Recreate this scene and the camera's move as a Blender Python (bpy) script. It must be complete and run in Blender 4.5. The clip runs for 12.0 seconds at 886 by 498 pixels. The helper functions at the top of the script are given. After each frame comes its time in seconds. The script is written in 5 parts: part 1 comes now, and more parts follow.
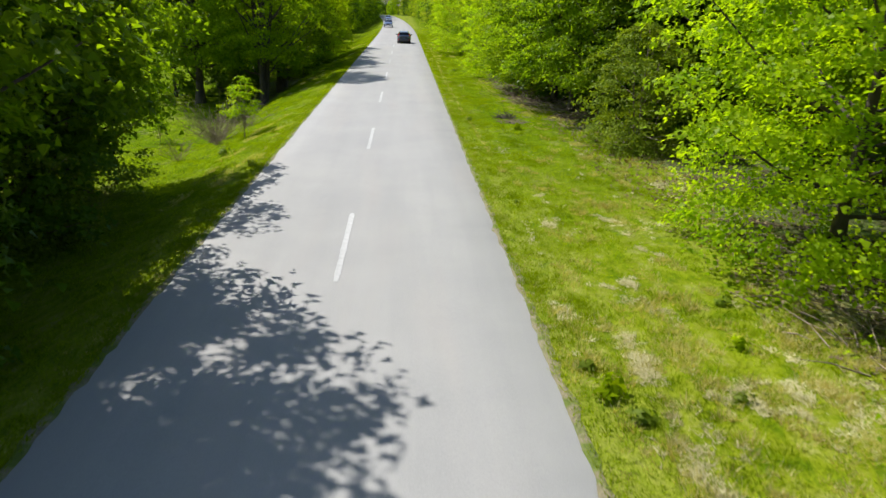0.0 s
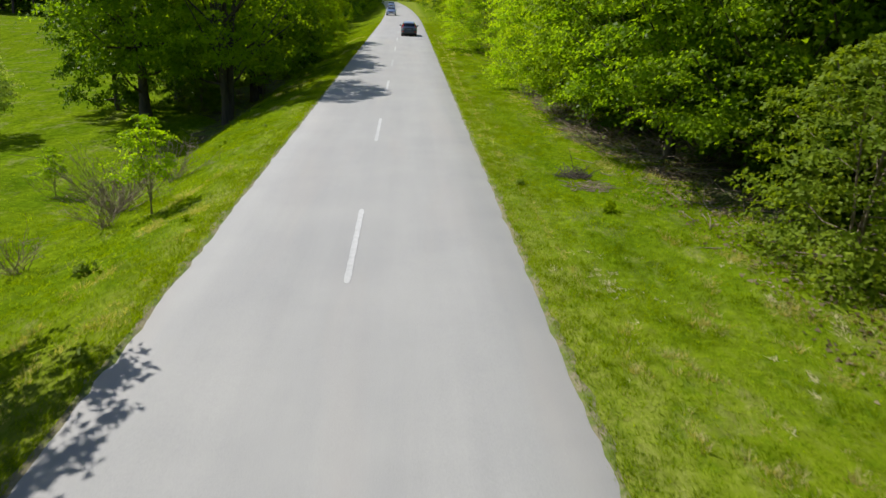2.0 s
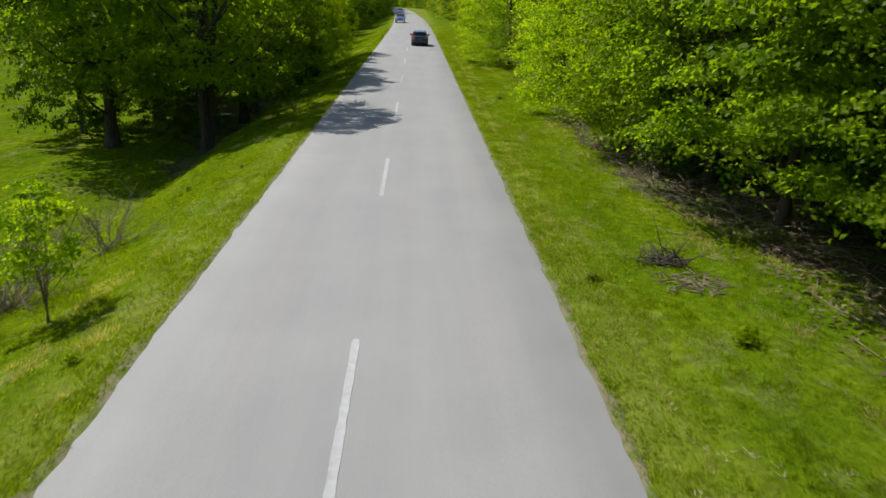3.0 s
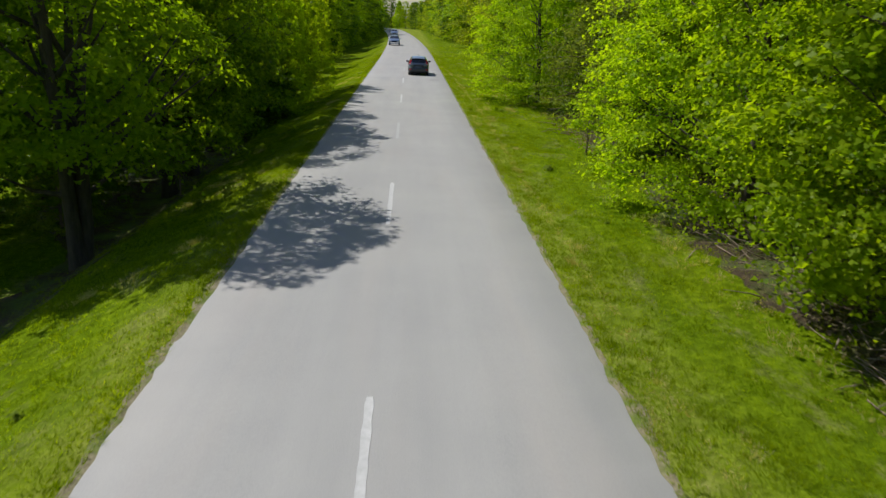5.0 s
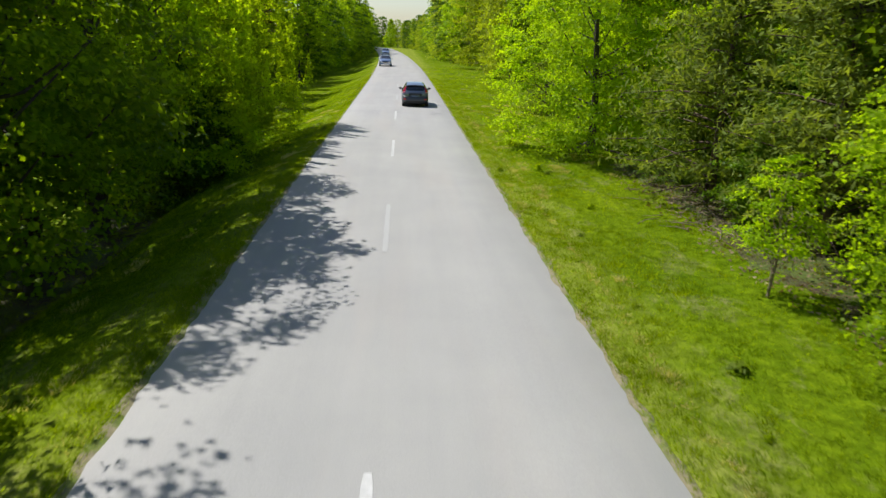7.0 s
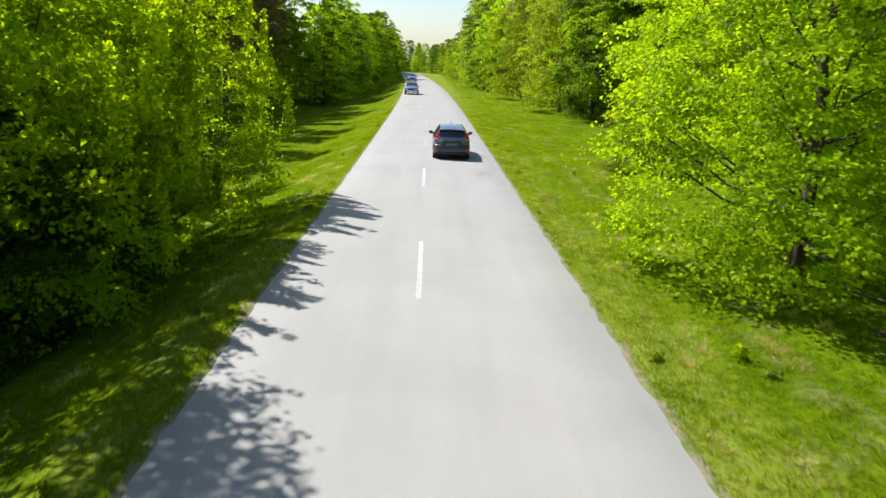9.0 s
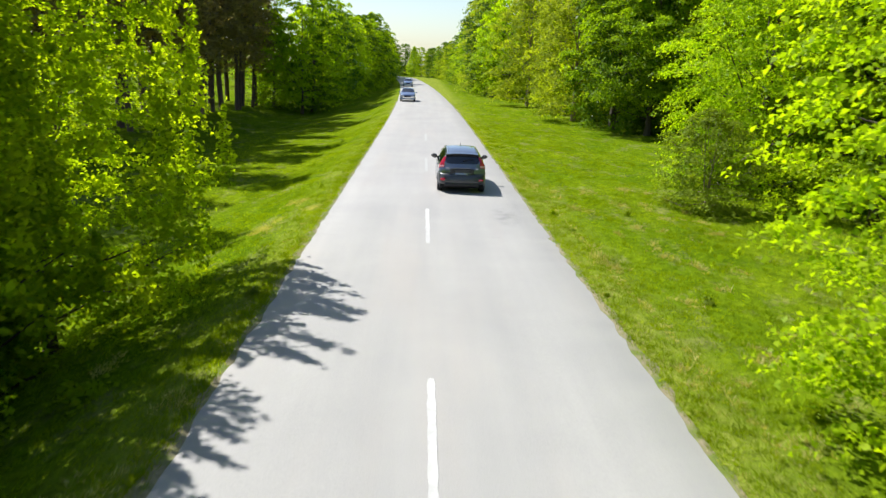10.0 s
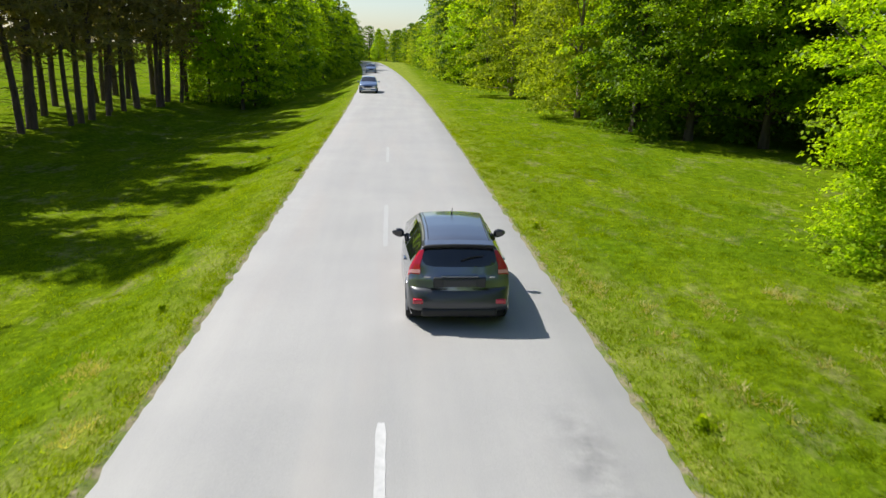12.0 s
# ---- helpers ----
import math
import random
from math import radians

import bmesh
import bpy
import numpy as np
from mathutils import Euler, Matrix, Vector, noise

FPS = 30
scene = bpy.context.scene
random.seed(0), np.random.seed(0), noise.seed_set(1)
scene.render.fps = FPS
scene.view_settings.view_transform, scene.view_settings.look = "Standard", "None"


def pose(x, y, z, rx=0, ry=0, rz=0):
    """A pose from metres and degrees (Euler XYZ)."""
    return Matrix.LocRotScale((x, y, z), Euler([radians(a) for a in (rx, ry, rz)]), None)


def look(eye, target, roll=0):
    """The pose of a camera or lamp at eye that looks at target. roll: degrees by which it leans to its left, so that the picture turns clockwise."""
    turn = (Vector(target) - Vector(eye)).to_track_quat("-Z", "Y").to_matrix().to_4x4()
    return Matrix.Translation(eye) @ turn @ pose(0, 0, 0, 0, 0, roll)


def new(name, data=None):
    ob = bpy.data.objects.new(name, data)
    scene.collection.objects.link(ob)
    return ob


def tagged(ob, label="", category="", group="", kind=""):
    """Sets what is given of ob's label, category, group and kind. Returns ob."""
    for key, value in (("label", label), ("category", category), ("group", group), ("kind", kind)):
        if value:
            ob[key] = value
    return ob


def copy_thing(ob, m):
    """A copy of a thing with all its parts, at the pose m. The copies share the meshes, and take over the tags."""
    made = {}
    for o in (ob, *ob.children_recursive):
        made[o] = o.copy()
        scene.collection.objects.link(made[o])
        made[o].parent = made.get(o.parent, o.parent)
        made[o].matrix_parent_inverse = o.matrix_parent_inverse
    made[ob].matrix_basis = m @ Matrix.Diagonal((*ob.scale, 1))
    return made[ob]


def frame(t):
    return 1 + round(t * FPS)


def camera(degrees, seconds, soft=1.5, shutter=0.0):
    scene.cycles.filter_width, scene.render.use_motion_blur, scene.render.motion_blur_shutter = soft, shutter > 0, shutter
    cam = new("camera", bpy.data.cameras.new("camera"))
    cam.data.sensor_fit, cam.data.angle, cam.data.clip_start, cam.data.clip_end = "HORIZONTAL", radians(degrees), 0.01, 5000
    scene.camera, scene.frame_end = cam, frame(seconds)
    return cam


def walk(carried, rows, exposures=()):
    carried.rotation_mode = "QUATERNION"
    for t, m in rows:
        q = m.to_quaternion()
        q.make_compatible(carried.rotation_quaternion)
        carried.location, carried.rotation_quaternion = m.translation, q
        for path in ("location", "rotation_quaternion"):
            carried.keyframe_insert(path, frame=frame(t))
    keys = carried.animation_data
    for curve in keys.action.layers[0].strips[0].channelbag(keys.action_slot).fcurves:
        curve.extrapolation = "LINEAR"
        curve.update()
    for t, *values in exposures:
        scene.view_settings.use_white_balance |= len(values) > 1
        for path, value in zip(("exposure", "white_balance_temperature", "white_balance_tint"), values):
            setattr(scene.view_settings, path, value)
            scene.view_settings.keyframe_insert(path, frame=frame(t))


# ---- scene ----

# ---------------------------------------------------------------- camera and walk
cam = camera(63.48, 12.0, soft=1.45, shutter=0.2)
PATH = [
    (0, 0.950, -0.973, 4.629, -3.57, -18.81, -1.93),
    (0.5, 0.919, 2.063, 4.732, -3.55, -19.55, -1.84),
    (1, 0.926, 5.315, 4.783, -3.57, -20.15, -1.90),
    (1.5, 0.868, 8.337, 4.732, -3.54, -20.15, -1.93),
    (2, 0.778, 11.476, 4.724, -3.36, -19.88, -2.05),
    (2.5, 0.685, 14.529, 4.697, -3.19, -19.75, -2.03),
    (3, 0.570, 17.786, 4.660, -2.75, -19.42, -2.23),
    (5, 0.242, 31.099, 4.522, -3.12, -17.93, -1.95),
    (5.5, 0.160, 34.416, 4.450, -3.32, -17.66, -1.87),
    (6, 0.138, 37.840, 4.356, -3.45, -17.22, -1.86),
    (6.5, 0.117, 41.079, 4.337, -3.56, -16.94, -1.79),
    (7, 0.117, 44.698, 4.257, -3.66, -16.51, -1.75),
    (9, -0.144, 58.312, 4.236, -1.74, -14.72, -2.50),
    (9.5, -0.280, 62.151, 4.182, -1.73, -14.41, -2.47),
    (10, -0.397, 65.880, 4.216, -2.03, -14.41, -2.26),
    (10.5, -0.290, 69.521, 4.243, -2.52, -14.71, -2.15),
    (11, -0.254, 73.114, 4.183, -3.15, -15.04, -2.00),
    (11.5, -0.185, 76.271, 4.233, -3.73, -15.36, -1.75),
    (12, -0.084, 79.499, 4.229, -4.45, -15.62, -1.49),
]
walk(cam, [(t, Matrix.Translation((x, y, z)) @ pose(0, 0, 0, 0, 0, yaw) @ pose(0, 0, 0, 90 + pitch) @ pose(0, 0, 0, 0, 0, -roll)) for t, x, y, z, yaw, pitch, roll in PATH],
     [(0, 0.45), (1, 0.38), (1.5, 0.31), (2, 0.18), (3, -0.03), (5, -0.10), (6, 0.10), (7, 0.34), (9, 0.66), (10, 0.72), (11, 0.58), (12, 0.45)])

# ---------------------------------------------------------------- sun, sky, exposure
CAR_X, CAR_Y, CAR_TURN = 1.0, 89.88, 0.0
SUN = Vector((-0.64, 0.46, 1.0)).normalized()
world = bpy.data.worlds.new("sky")
scene.world = world
world.use_nodes = True
wn = world.node_tree
sky = wn.nodes.new("ShaderNodeTexSky")
sky.sky_type = "NISHITA"
sky.sun_disc = False
sky.sun_elevation = math.asin(SUN.z)
sky.sun_rotation = math.atan2(SUN.x, SUN.y)
sky.air_density, sky.dust_density, sky.ozone_density = 1.0, 0.9, 2.2
wn.nodes["Background"].inputs["Strength"].default_value = 0.10
wn.links.new(sky.outputs[0], wn.nodes["Background"].inputs["Color"])
sun = bpy.data.lights.new("sun", "SUN")
sun.energy, sun.angle, sun.color = 5.0, radians(0.53), (1.0, 0.965, 0.90)
new("sun", sun).matrix_world = look(SUN * 50, (0, 0, 0))


# ---------------------------------------------------------------- materials
def mat(name):
    m = bpy.data.materials.new(name)
    m.use_nodes = True
    return m, m.node_tree.nodes, m.node_tree.links, m.node_tree.nodes["Principled BSDF"]


def noise_node(n, l, scale, detail=4, rough=0.55, stretch=None, coords="Object"):
    tc = n.new("ShaderNodeTexCoord")
    t = n.new("ShaderNodeTexNoise")
    t.inputs["Scale"].default_value, t.inputs["Detail"].default_value, t.inputs["Roughness"].default_value = scale, detail, rough
    if stretch:
        mp = n.new("ShaderNodeMapping")
        mp.inputs["Scale"].default_value = stretch
        l.new(tc.outputs[coords], mp.inputs[0])
        l.new(mp.outputs[0], t.inputs["Vector"])
    else:
        l.new(tc.outputs[coords], t.inputs["Vector"])
    return t.outputs["Fac"]


def ramp(n, l, fac, stops):
    r = n.new("ShaderNodeValToRGB")
    e = r.color_ramp.elements
    while len(e) < len(stops):
        e.new(0.5)
    for el, (p, c) in zip(e, stops):
        el.position = p
        el.color = (*c, 1) if len(c) == 3 else c
    l.new(fac, r.inputs[0])
    return r.outputs[0]


def mix(n, l, fac, a, b, mode="MIX"):
    m = n.new("ShaderNodeMix")
    m.data_type, m.blend_type = "RGBA", mode
    for sock, v in ((m.inputs[0], fac), (m.inputs[6], a), (m.inputs[7], b)):
        if isinstance(v, (int, float)):
            sock.default_value = v
        elif isinstance(v, tuple):
            sock.default_value = (*v, 1)
        else:
            l.new(v, sock)
    return m.outputs[2]


def bump(n, l, bsdf, height, strength, distance):
    b = n.new("ShaderNodeBump")
    b.inputs["Strength"].default_value, b.inputs["Distance"].default_value = strength, distance
    l.new(height, b.inputs["Height"])
    l.new(b.outputs[0], bsdf.inputs["Normal"])


def plain(name, color, rough=0.5, metal=0.0, coat=0.0, grain=0.0):
    m, n, l, b = mat(name)
    b.inputs["Base Color"].default_value = (*color, 1)
    b.inputs["Roughness"].default_value, b.inputs["Metallic"].default_value = rough, metal
    b.inputs["Coat Weight"].default_value = coat
    b.inputs["Coat Roughness"].default_value = 0.04
    if grain:
        f = noise_node(n, l, 9, 5)
        c = ramp(n, l, f, [(0.25, tuple(v * (1 - grain) for v in color)), (0.75, tuple(min(1, v * (1 + grain)) for v in color))])
        l.new(c, b.inputs["Base Color"])
    return m


def leaf_mat(name, dark, light, tip, trans=0.45, rough=0.5, gloss=0.07):
    """Leaves: colour varied leaf by leaf and tree by tree, light passing through them."""
    m, n, l, b = mat(name)
    geo = n.new("ShaderNodeNewGeometry")
    oi = n.new("ShaderNodeObjectInfo")
    c = ramp(n, l, geo.outputs["Random Per Island"], [(0.0, dark), (0.55, light), (1.0, tip)])
    big = noise_node(n, l, 0.55, 2)
    c = mix(n, l, 0.55, c, ramp(n, l, big, [(0.3, dark), (0.7, tip)]))
    hs = n.new("ShaderNodeHueSaturation")
    mr = n.new("ShaderNodeMapRange")
    mr.inputs[3].default_value, mr.inputs[4].default_value = 0.82, 1.18
    l.new(oi.outputs["Random"], mr.inputs[0])
    l.new(mr.outputs[0], hs.inputs["Value"])
    l.new(c, hs.inputs["Color"])
    l.new(hs.outputs[0], b.inputs["Base Color"])
    b.inputs["Roughness"].default_value = rough
    b.inputs["Specular IOR Level"].default_value = gloss
    tr = n.new("ShaderNodeBsdfTranslucent")
    warm = mix(n, l, 1.0, hs.outputs[0], (1.5, 1.45, 0.4), "MULTIPLY")
    l.new(warm, tr.inputs[0])
    ms = n.new("ShaderNodeMixShader")
    ms.inputs[0].default_value = trans
    l.new(b.outputs[0], ms.inputs[1])
    l.new(tr.outputs[0], ms.inputs[2])
    l.new(ms.outputs[0], n["Material Output"].inputs[0])
    return m


def asphalt_mat():
    m, n, l, b = mat("asphalt")
    fine = noise_node(n, l, 60, 3, 0.7)
    streak = noise_node(n, l, 1.6, 4, 0.6, (1.0, 0.06, 1.0))
    blot = noise_node(n, l, 0.35, 4, 0.6)
    c = ramp(n, l, streak, [(0.3, (0.262, 0.261, 0.260)), (0.7, (0.322, 0.318, 0.311))])
    c = mix(n, l, 0.35, c, ramp(n, l, blot, [(0.35, (0.240, 0.240, 0.243)), (0.65, (0.342, 0.335, 0.323))]))
    c = mix(n, l, 0.18, c, ramp(n, l, fine, [(0.3, (0.16, 0.16, 0.16)), (0.7, (0.5, 0.49, 0.47))]))
    # an old oil stain in the near lane, and a faint warm tint of worn aggregate
    tc = n.new("ShaderNodeTexCoord")
    mp = n.new("ShaderNodeMapping")
    mp.inputs["Location"].default_value, mp.inputs["Scale"].default_value = (-2.1 / 0.5, -86.2 / 1.5, 0), (1 / 0.5, 1 / 1.5, 0)
    l.new(tc.outputs["Object"], mp.inputs[0])
    gr = n.new("ShaderNodeTexGradient")
    gr.gradient_type = "SPHERICAL"
    l.new(mp.outputs[0], gr.inputs[0])
    stain = mix(n, l, 1.0, gr.outputs[0], ramp(n, l, noise_node(n, l, 2.4, 5, 0.6), [(0.38, (0, 0, 0)), (0.62, (0.75, 0.75, 0.75))]), "MULTIPLY")
    c = mix(n, l, stain, c, (0.13, 0.13, 0.135))
    warm = noise_node(n, l, 0.7, 3, 0.6, (1.0, 0.12, 1.0))
    c = mix(n, l, ramp(n, l, warm, [(0.5, (0, 0, 0)), (0.72, (0.35, 0.35, 0.35))]), c, (0.345, 0.31, 0.285))
    l.new(c, b.inputs["Base Color"])
    b.inputs["Roughness"].default_value = 0.85
    bump(n, l, b, fine, 0.35, 0.01)
    return m


def grass_ground_mat():
    m, n, l, b = mat("meadow")
    fine = noise_node(n, l, 16, 5, 0.7)
    mid = noise_node(n, l, 1.3, 5, 0.65)
    big = noise_node(n, l, 0.13, 3)
    wisp = noise_node(n, l, 0.9, 5, 0.65, (1.0, 0.22, 1.0))
    dry = noise_node(n, l, 0.8, 7, 0.78, (1.0, 0.5, 1.0))
    c = ramp(n, l, mid, [(0.28, (0.0414, 0.0828, 0.00368)), (0.55, (0.088, 0.158, 0.003)), (0.8, (0.165, 0.228, 0.006))])
    c = mix(n, l, 0.4, c, ramp(n, l, fine, [(0.3, (0.046, 0.0874, 0.00368)), (0.7, (0.1656, 0.2208, 0.0092))]))
    c = mix(n, l, 0.35, c, ramp(n, l, big, [(0.35, (0.0598, 0.1242, 0.00368)), (0.65, (0.184, 0.2208, 0.00736))]))
    c = mix(n, l, 0.35, c, ramp(n, l, wisp, [(0.35, (0.0506, 0.1012, 0.0046)), (0.65, (0.18, 0.25, 0.010))]))
    d = ramp(n, l, dry, [(0.53, (0, 0, 0)), (0.70, (0.6, 0.6, 0.6))])
    c = mix(n, l, d, c, ramp(n, l, fine, [(0.3, (0.15, 0.125, 0.06)), (0.7, (0.37, 0.32, 0.19))]))
    gap = noise_node(n, l, 4.5, 5, 0.7)
    c = mix(n, l, 1.0, c, ramp(n, l, gap, [(0.36, (0.64, 0.66, 0.6)), (0.54, (1.0, 1.02, 0.95)), (0.68, (1.4, 1.32, 1.1))]), "MULTIPLY")
    # a drier, yellower stretch at the start of the road
    sep = n.new("ShaderNodeSeparateXYZ")
    l.new(n.new("ShaderNodeTexCoord").outputs["Object"], sep.inputs[0])
    dryer = n.new("ShaderNodeMapRange")
    dryer.inputs[1].default_value, dryer.inputs[2].default_value = 26.0, 6.0
    dryer.inputs[3].default_value, dryer.inputs[4].default_value = 0.0, 0.65
    l.new(sep.outputs[1], dryer.inputs[0])
    tuft = noise_node(n, l, 2.6, 6, 0.7, (1.0, 0.6, 1.0))
    c = mix(n, l, dryer.outputs[0], c, ramp(n, l, tuft, [(0.36, (0.09, 0.15, 0.005)), (0.5, (0.25, 0.29, 0.014)), (0.58, (0.29, 0.31, 0.04)), (0.68, (0.42, 0.39, 0.14))]))
    # thin, trodden and half-dry turf in the first metre beside the asphalt
    away = n.new("ShaderNodeMath")
    away.operation = "ABSOLUTE"
    l.new(sep.outputs[0], away.inputs[0])
    band = n.new("ShaderNodeMapRange")
    band.inputs[1].default_value, band.inputs[2].default_value = 4.6, 3.2
    band.inputs[3].default_value, band.inputs[4].default_value = 0.0, 0.75
    l.new(away.outputs[0], band.inputs[0])
    thin = mix(n, l, 1.0, band.outputs[0], ramp(n, l, tuft, [(0.34, (0.15, 0.15, 0.15)), (0.62, (1, 1, 1))]), "MULTIPLY")
    c = mix(n, l, thin, c, ramp(n, l, fine, [(0.3, (0.15, 0.19, 0.02)), (0.7, (0.34, 0.36, 0.08))]))
    l.new(c, b.inputs["Base Color"])
    b.inputs["Roughness"].default_value = 0.95
    b.inputs["Specular IOR Level"].default_value = 0.0
    bump(n, l, b, fine, 0.8, 0.05)
    return m


def shoulder_mat():
    m, n, l, b = mat("dusty_shoulder")
    f = noise_node(n, l, 22, 6, 0.75)
    g = noise_node(n, l, 2.2, 4, 0.6)
    c = ramp(n, l, f, [(0.25, (0.11, 0.095, 0.05)), (0.6, (0.25, 0.22, 0.13)), (0.8, (0.38, 0.35, 0.25))])
    c = mix(n, l, ramp(n, l, g, [(0.46, (0, 0, 0)), (0.58, (0.9, 0.9, 0.9))]), c, ramp(n, l, f, [(0.3, (0.05, 0.09, 0.005)), (0.7, (0.15, 0.20, 0.012))]))
    l.new(c, b.inputs["Base Color"])
    b.inputs["Roughness"].default_value = 0.95
    bump(n, l, b, f, 0.9, 0.02)
    return m


def line_mat(name="worn_road_paint", fade=0.0):
    m, n, l, b = mat(name)
    wear = noise_node(n, l, 7, 6, 0.75)
    streak = noise_node(n, l, 3, 3, 0.6, (1, 0.12, 1))
    c = ramp(n, l, wear, [(0.36, (0.32, 0.32, 0.32)), (0.6, (0.47, 0.47, 0.47))])
    c = mix(n, l, 0.45, c, ramp(n, l, streak, [(0.35, (0.34, 0.34, 0.34)), (0.65, (0.56, 0.56, 0.56))]))
    c = mix(n, l, fade, c, (0.31, 0.31, 0.312))
    l.new(c, b.inputs["Base Color"])
    b.inputs["Roughness"].default_value = 0.8
    return m


def litter_mat():
    m, n, l, b = mat("leaf_litter")
    f = noise_node(n, l, 11, 6, 0.75)
    g = noise_node(n, l, 0.8, 4, 0.6)
    c = ramp(n, l, f, [(0.25, (0.018, 0.011, 0.004)), (0.5, (0.052, 0.034, 0.013)), (0.75, (0.15, 0.105, 0.045))])
    c = mix(n, l, ramp(n, l, g, [(0.42, (0, 0, 0)), (0.6, (0.85, 0.85, 0.85))]), c, ramp(n, l, f, [(0.3, (0.04, 0.075, 0.006)), (0.7, (0.14, 0.2, 0.02))]))
    l.new(c, b.inputs["Base Color"])
    b.inputs["Roughness"].default_value = 0.95
    bump(n, l, b, f, 1.0, 0.08)
    return m


def bark_mat(name, a, c2):
    m, n, l, b = mat(name)
    f = noise_node(n, l, 6, 6, 0.7, (1, 1, 0.2))
    l.new(ramp(n, l, f, [(0.3, a), (0.7, c2)]), b.inputs["Base Color"])
    b.inputs["Roughness"].default_value = 0.95
    bump(n, l, b, f, 0.8, 0.03)
    return m


M_ASPHALT = asphalt_mat()
M_PAINT_LINE = line_mat()
M_PAINT_FADED = line_mat("faded_road_paint", 0.7)
M_MEADOW = grass_ground_mat()
M_BLADE = leaf_mat("grass_blade", (0.115, 0.185, 0.003), (0.185, 0.275, 0.004), (0.29, 0.37, 0.008), 0.68, 0.7, 0.0)
M_BLADE_DEEP = leaf_mat("deep_grass_blade", (0.08, 0.145, 0.003), (0.13, 0.215, 0.004), (0.19, 0.28, 0.006), 0.65, 0.7, 0.0)
M_THATCH = leaf_mat("flattened_dead_grass", (0.18, 0.16, 0.07), (0.36, 0.33, 0.16), (0.60, 0.56, 0.33), 0.2, 0.8, 0.05)
M_STRAW = leaf_mat("dry_grass", (0.34, 0.29, 0.12), (0.48, 0.43, 0.19), (0.62, 0.57, 0.29), 0.4, 0.7, 0.05)
M_LEAF = leaf_mat("maple_leaf", (0.115, 0.22, 0.004), (0.255, 0.405, 0.007), (0.41, 0.53, 0.012), 0.63, 0.4)
# midway leaf tone: shadow-side maples and backlit lindens put into the colour
M_LEAF_MID = leaf_mat("half_shade_leaf", (0.10, 0.19, 0.004), (0.21, 0.345, 0.007), (0.35, 0.475, 0.012), 0.7, 0.4)
# linden's own dark green; on maple_shade it paints forest-edge shade into maple leaves
M_LEAF_DARK = leaf_mat("linden_shaded_maple_leaf", (0.08, 0.155, 0.005), (0.165, 0.285, 0.008), (0.29, 0.41, 0.013), 0.66, 0.38)
M_LEAF_BIRCH = leaf_mat("birch_leaf", (0.15, 0.22, 0.012), (0.28, 0.36, 0.02), (0.42, 0.48, 0.03), 0.6)
M_LEAF_PALE = leaf_mat("willow_leaf", (0.16, 0.22, 0.05), (0.27, 0.34, 0.10), (0.38, 0.44, 0.17), 0.5)
M_LEAF_YOUNG = leaf_mat("young_leaf", (0.18, 0.30, 0.006), (0.33, 0.47, 0.010), (0.50, 0.60, 0.016), 0.75)
M_LEAF_DULL = leaf_mat("small_dull_leaf", (0.08, 0.13, 0.008), (0.155, 0.22, 0.015), (0.25, 0.32, 0.03), 0.45)
M_NEEDLE = leaf_mat("brownish_pine_needle", (0.12, 0.105, 0.055), (0.22, 0.185, 0.10), (0.32, 0.27, 0.15), 0.62, 0.6)
M_NEEDLE_GREEN = leaf_mat("pine_needle", (0.10, 0.15, 0.024), (0.18, 0.24, 0.042), (0.27, 0.33, 0.07), 0.45, 0.6)
# deepest green: dark crowns, and forest-gap shade put into the leaf colour
M_LEAF_DEEP = leaf_mat("deep_green_shade_leaf", (0.038, 0.09, 0.005), (0.082, 0.165, 0.008), (0.15, 0.25, 0.011), 0.45, 0.38)
M_LITTER = litter_mat()
M_SHOULDER = shoulder_mat()
M_BARK = bark_mat("dark_bark", (0.035, 0.028, 0.022), (0.11, 0.09, 0.07))
M_PINEBARK = bark_mat("pine_bark", (0.05, 0.034, 0.026), (0.15, 0.10, 0.075))
M_TWIG = bark_mat("grey_twig", (0.15, 0.11, 0.08), (0.32, 0.25, 0.19))


# ---------------------------------------------------------------- mesh helpers
def mesh_np(name, verts, quads=None, tris=None, mats=(), smooth=False):
    me = bpy.data.meshes.new(name)
    verts = np.asarray(verts, dtype=np.float32)
    loops, starts, at = [], [], 0
    for arr, k in ((quads, 4), (tris, 3)):
        if arr is not None and len(arr):
            arr = np.asarray(arr, dtype=np.int32)
            loops.append(arr.ravel())
            starts.append(at + np.arange(len(arr), dtype=np.int32) * k)
            at += arr.size
    loops, starts = np.concatenate(loops), np.concatenate(starts)
    me.vertices.add(len(verts))
    me.vertices.foreach_set("co", verts.ravel())
    me.loops.add(len(loops))
    me.loops.foreach_set("vertex_index", loops)
    me.polygons.add(len(starts))
    me.polygons.foreach_set("loop_start", starts)
    me.update(calc_edges=True)
    me.validate()
    for m in mats:
        me.materials.append(m)
    if smooth:
        me.polygons.foreach_set("use_smooth", [True] * len(me.polygons))
    return me


def part(name, me, parent, label=""):
    ob = new(name, me)
    ob.parent = parent
    if label:
        ob["label"] = label
    return ob


def bm_mesh(name, bm, m, smooth=False):
    me = bpy.data.meshes.new(name)
    bmesh.ops.recalc_face_normals(bm, faces=bm.faces)
    bm.to_mesh(me)
    bm.free()
    me.materials.append(m)
    if smooth:
        for p in me.polygons:
            p.use_smooth = True
    return me


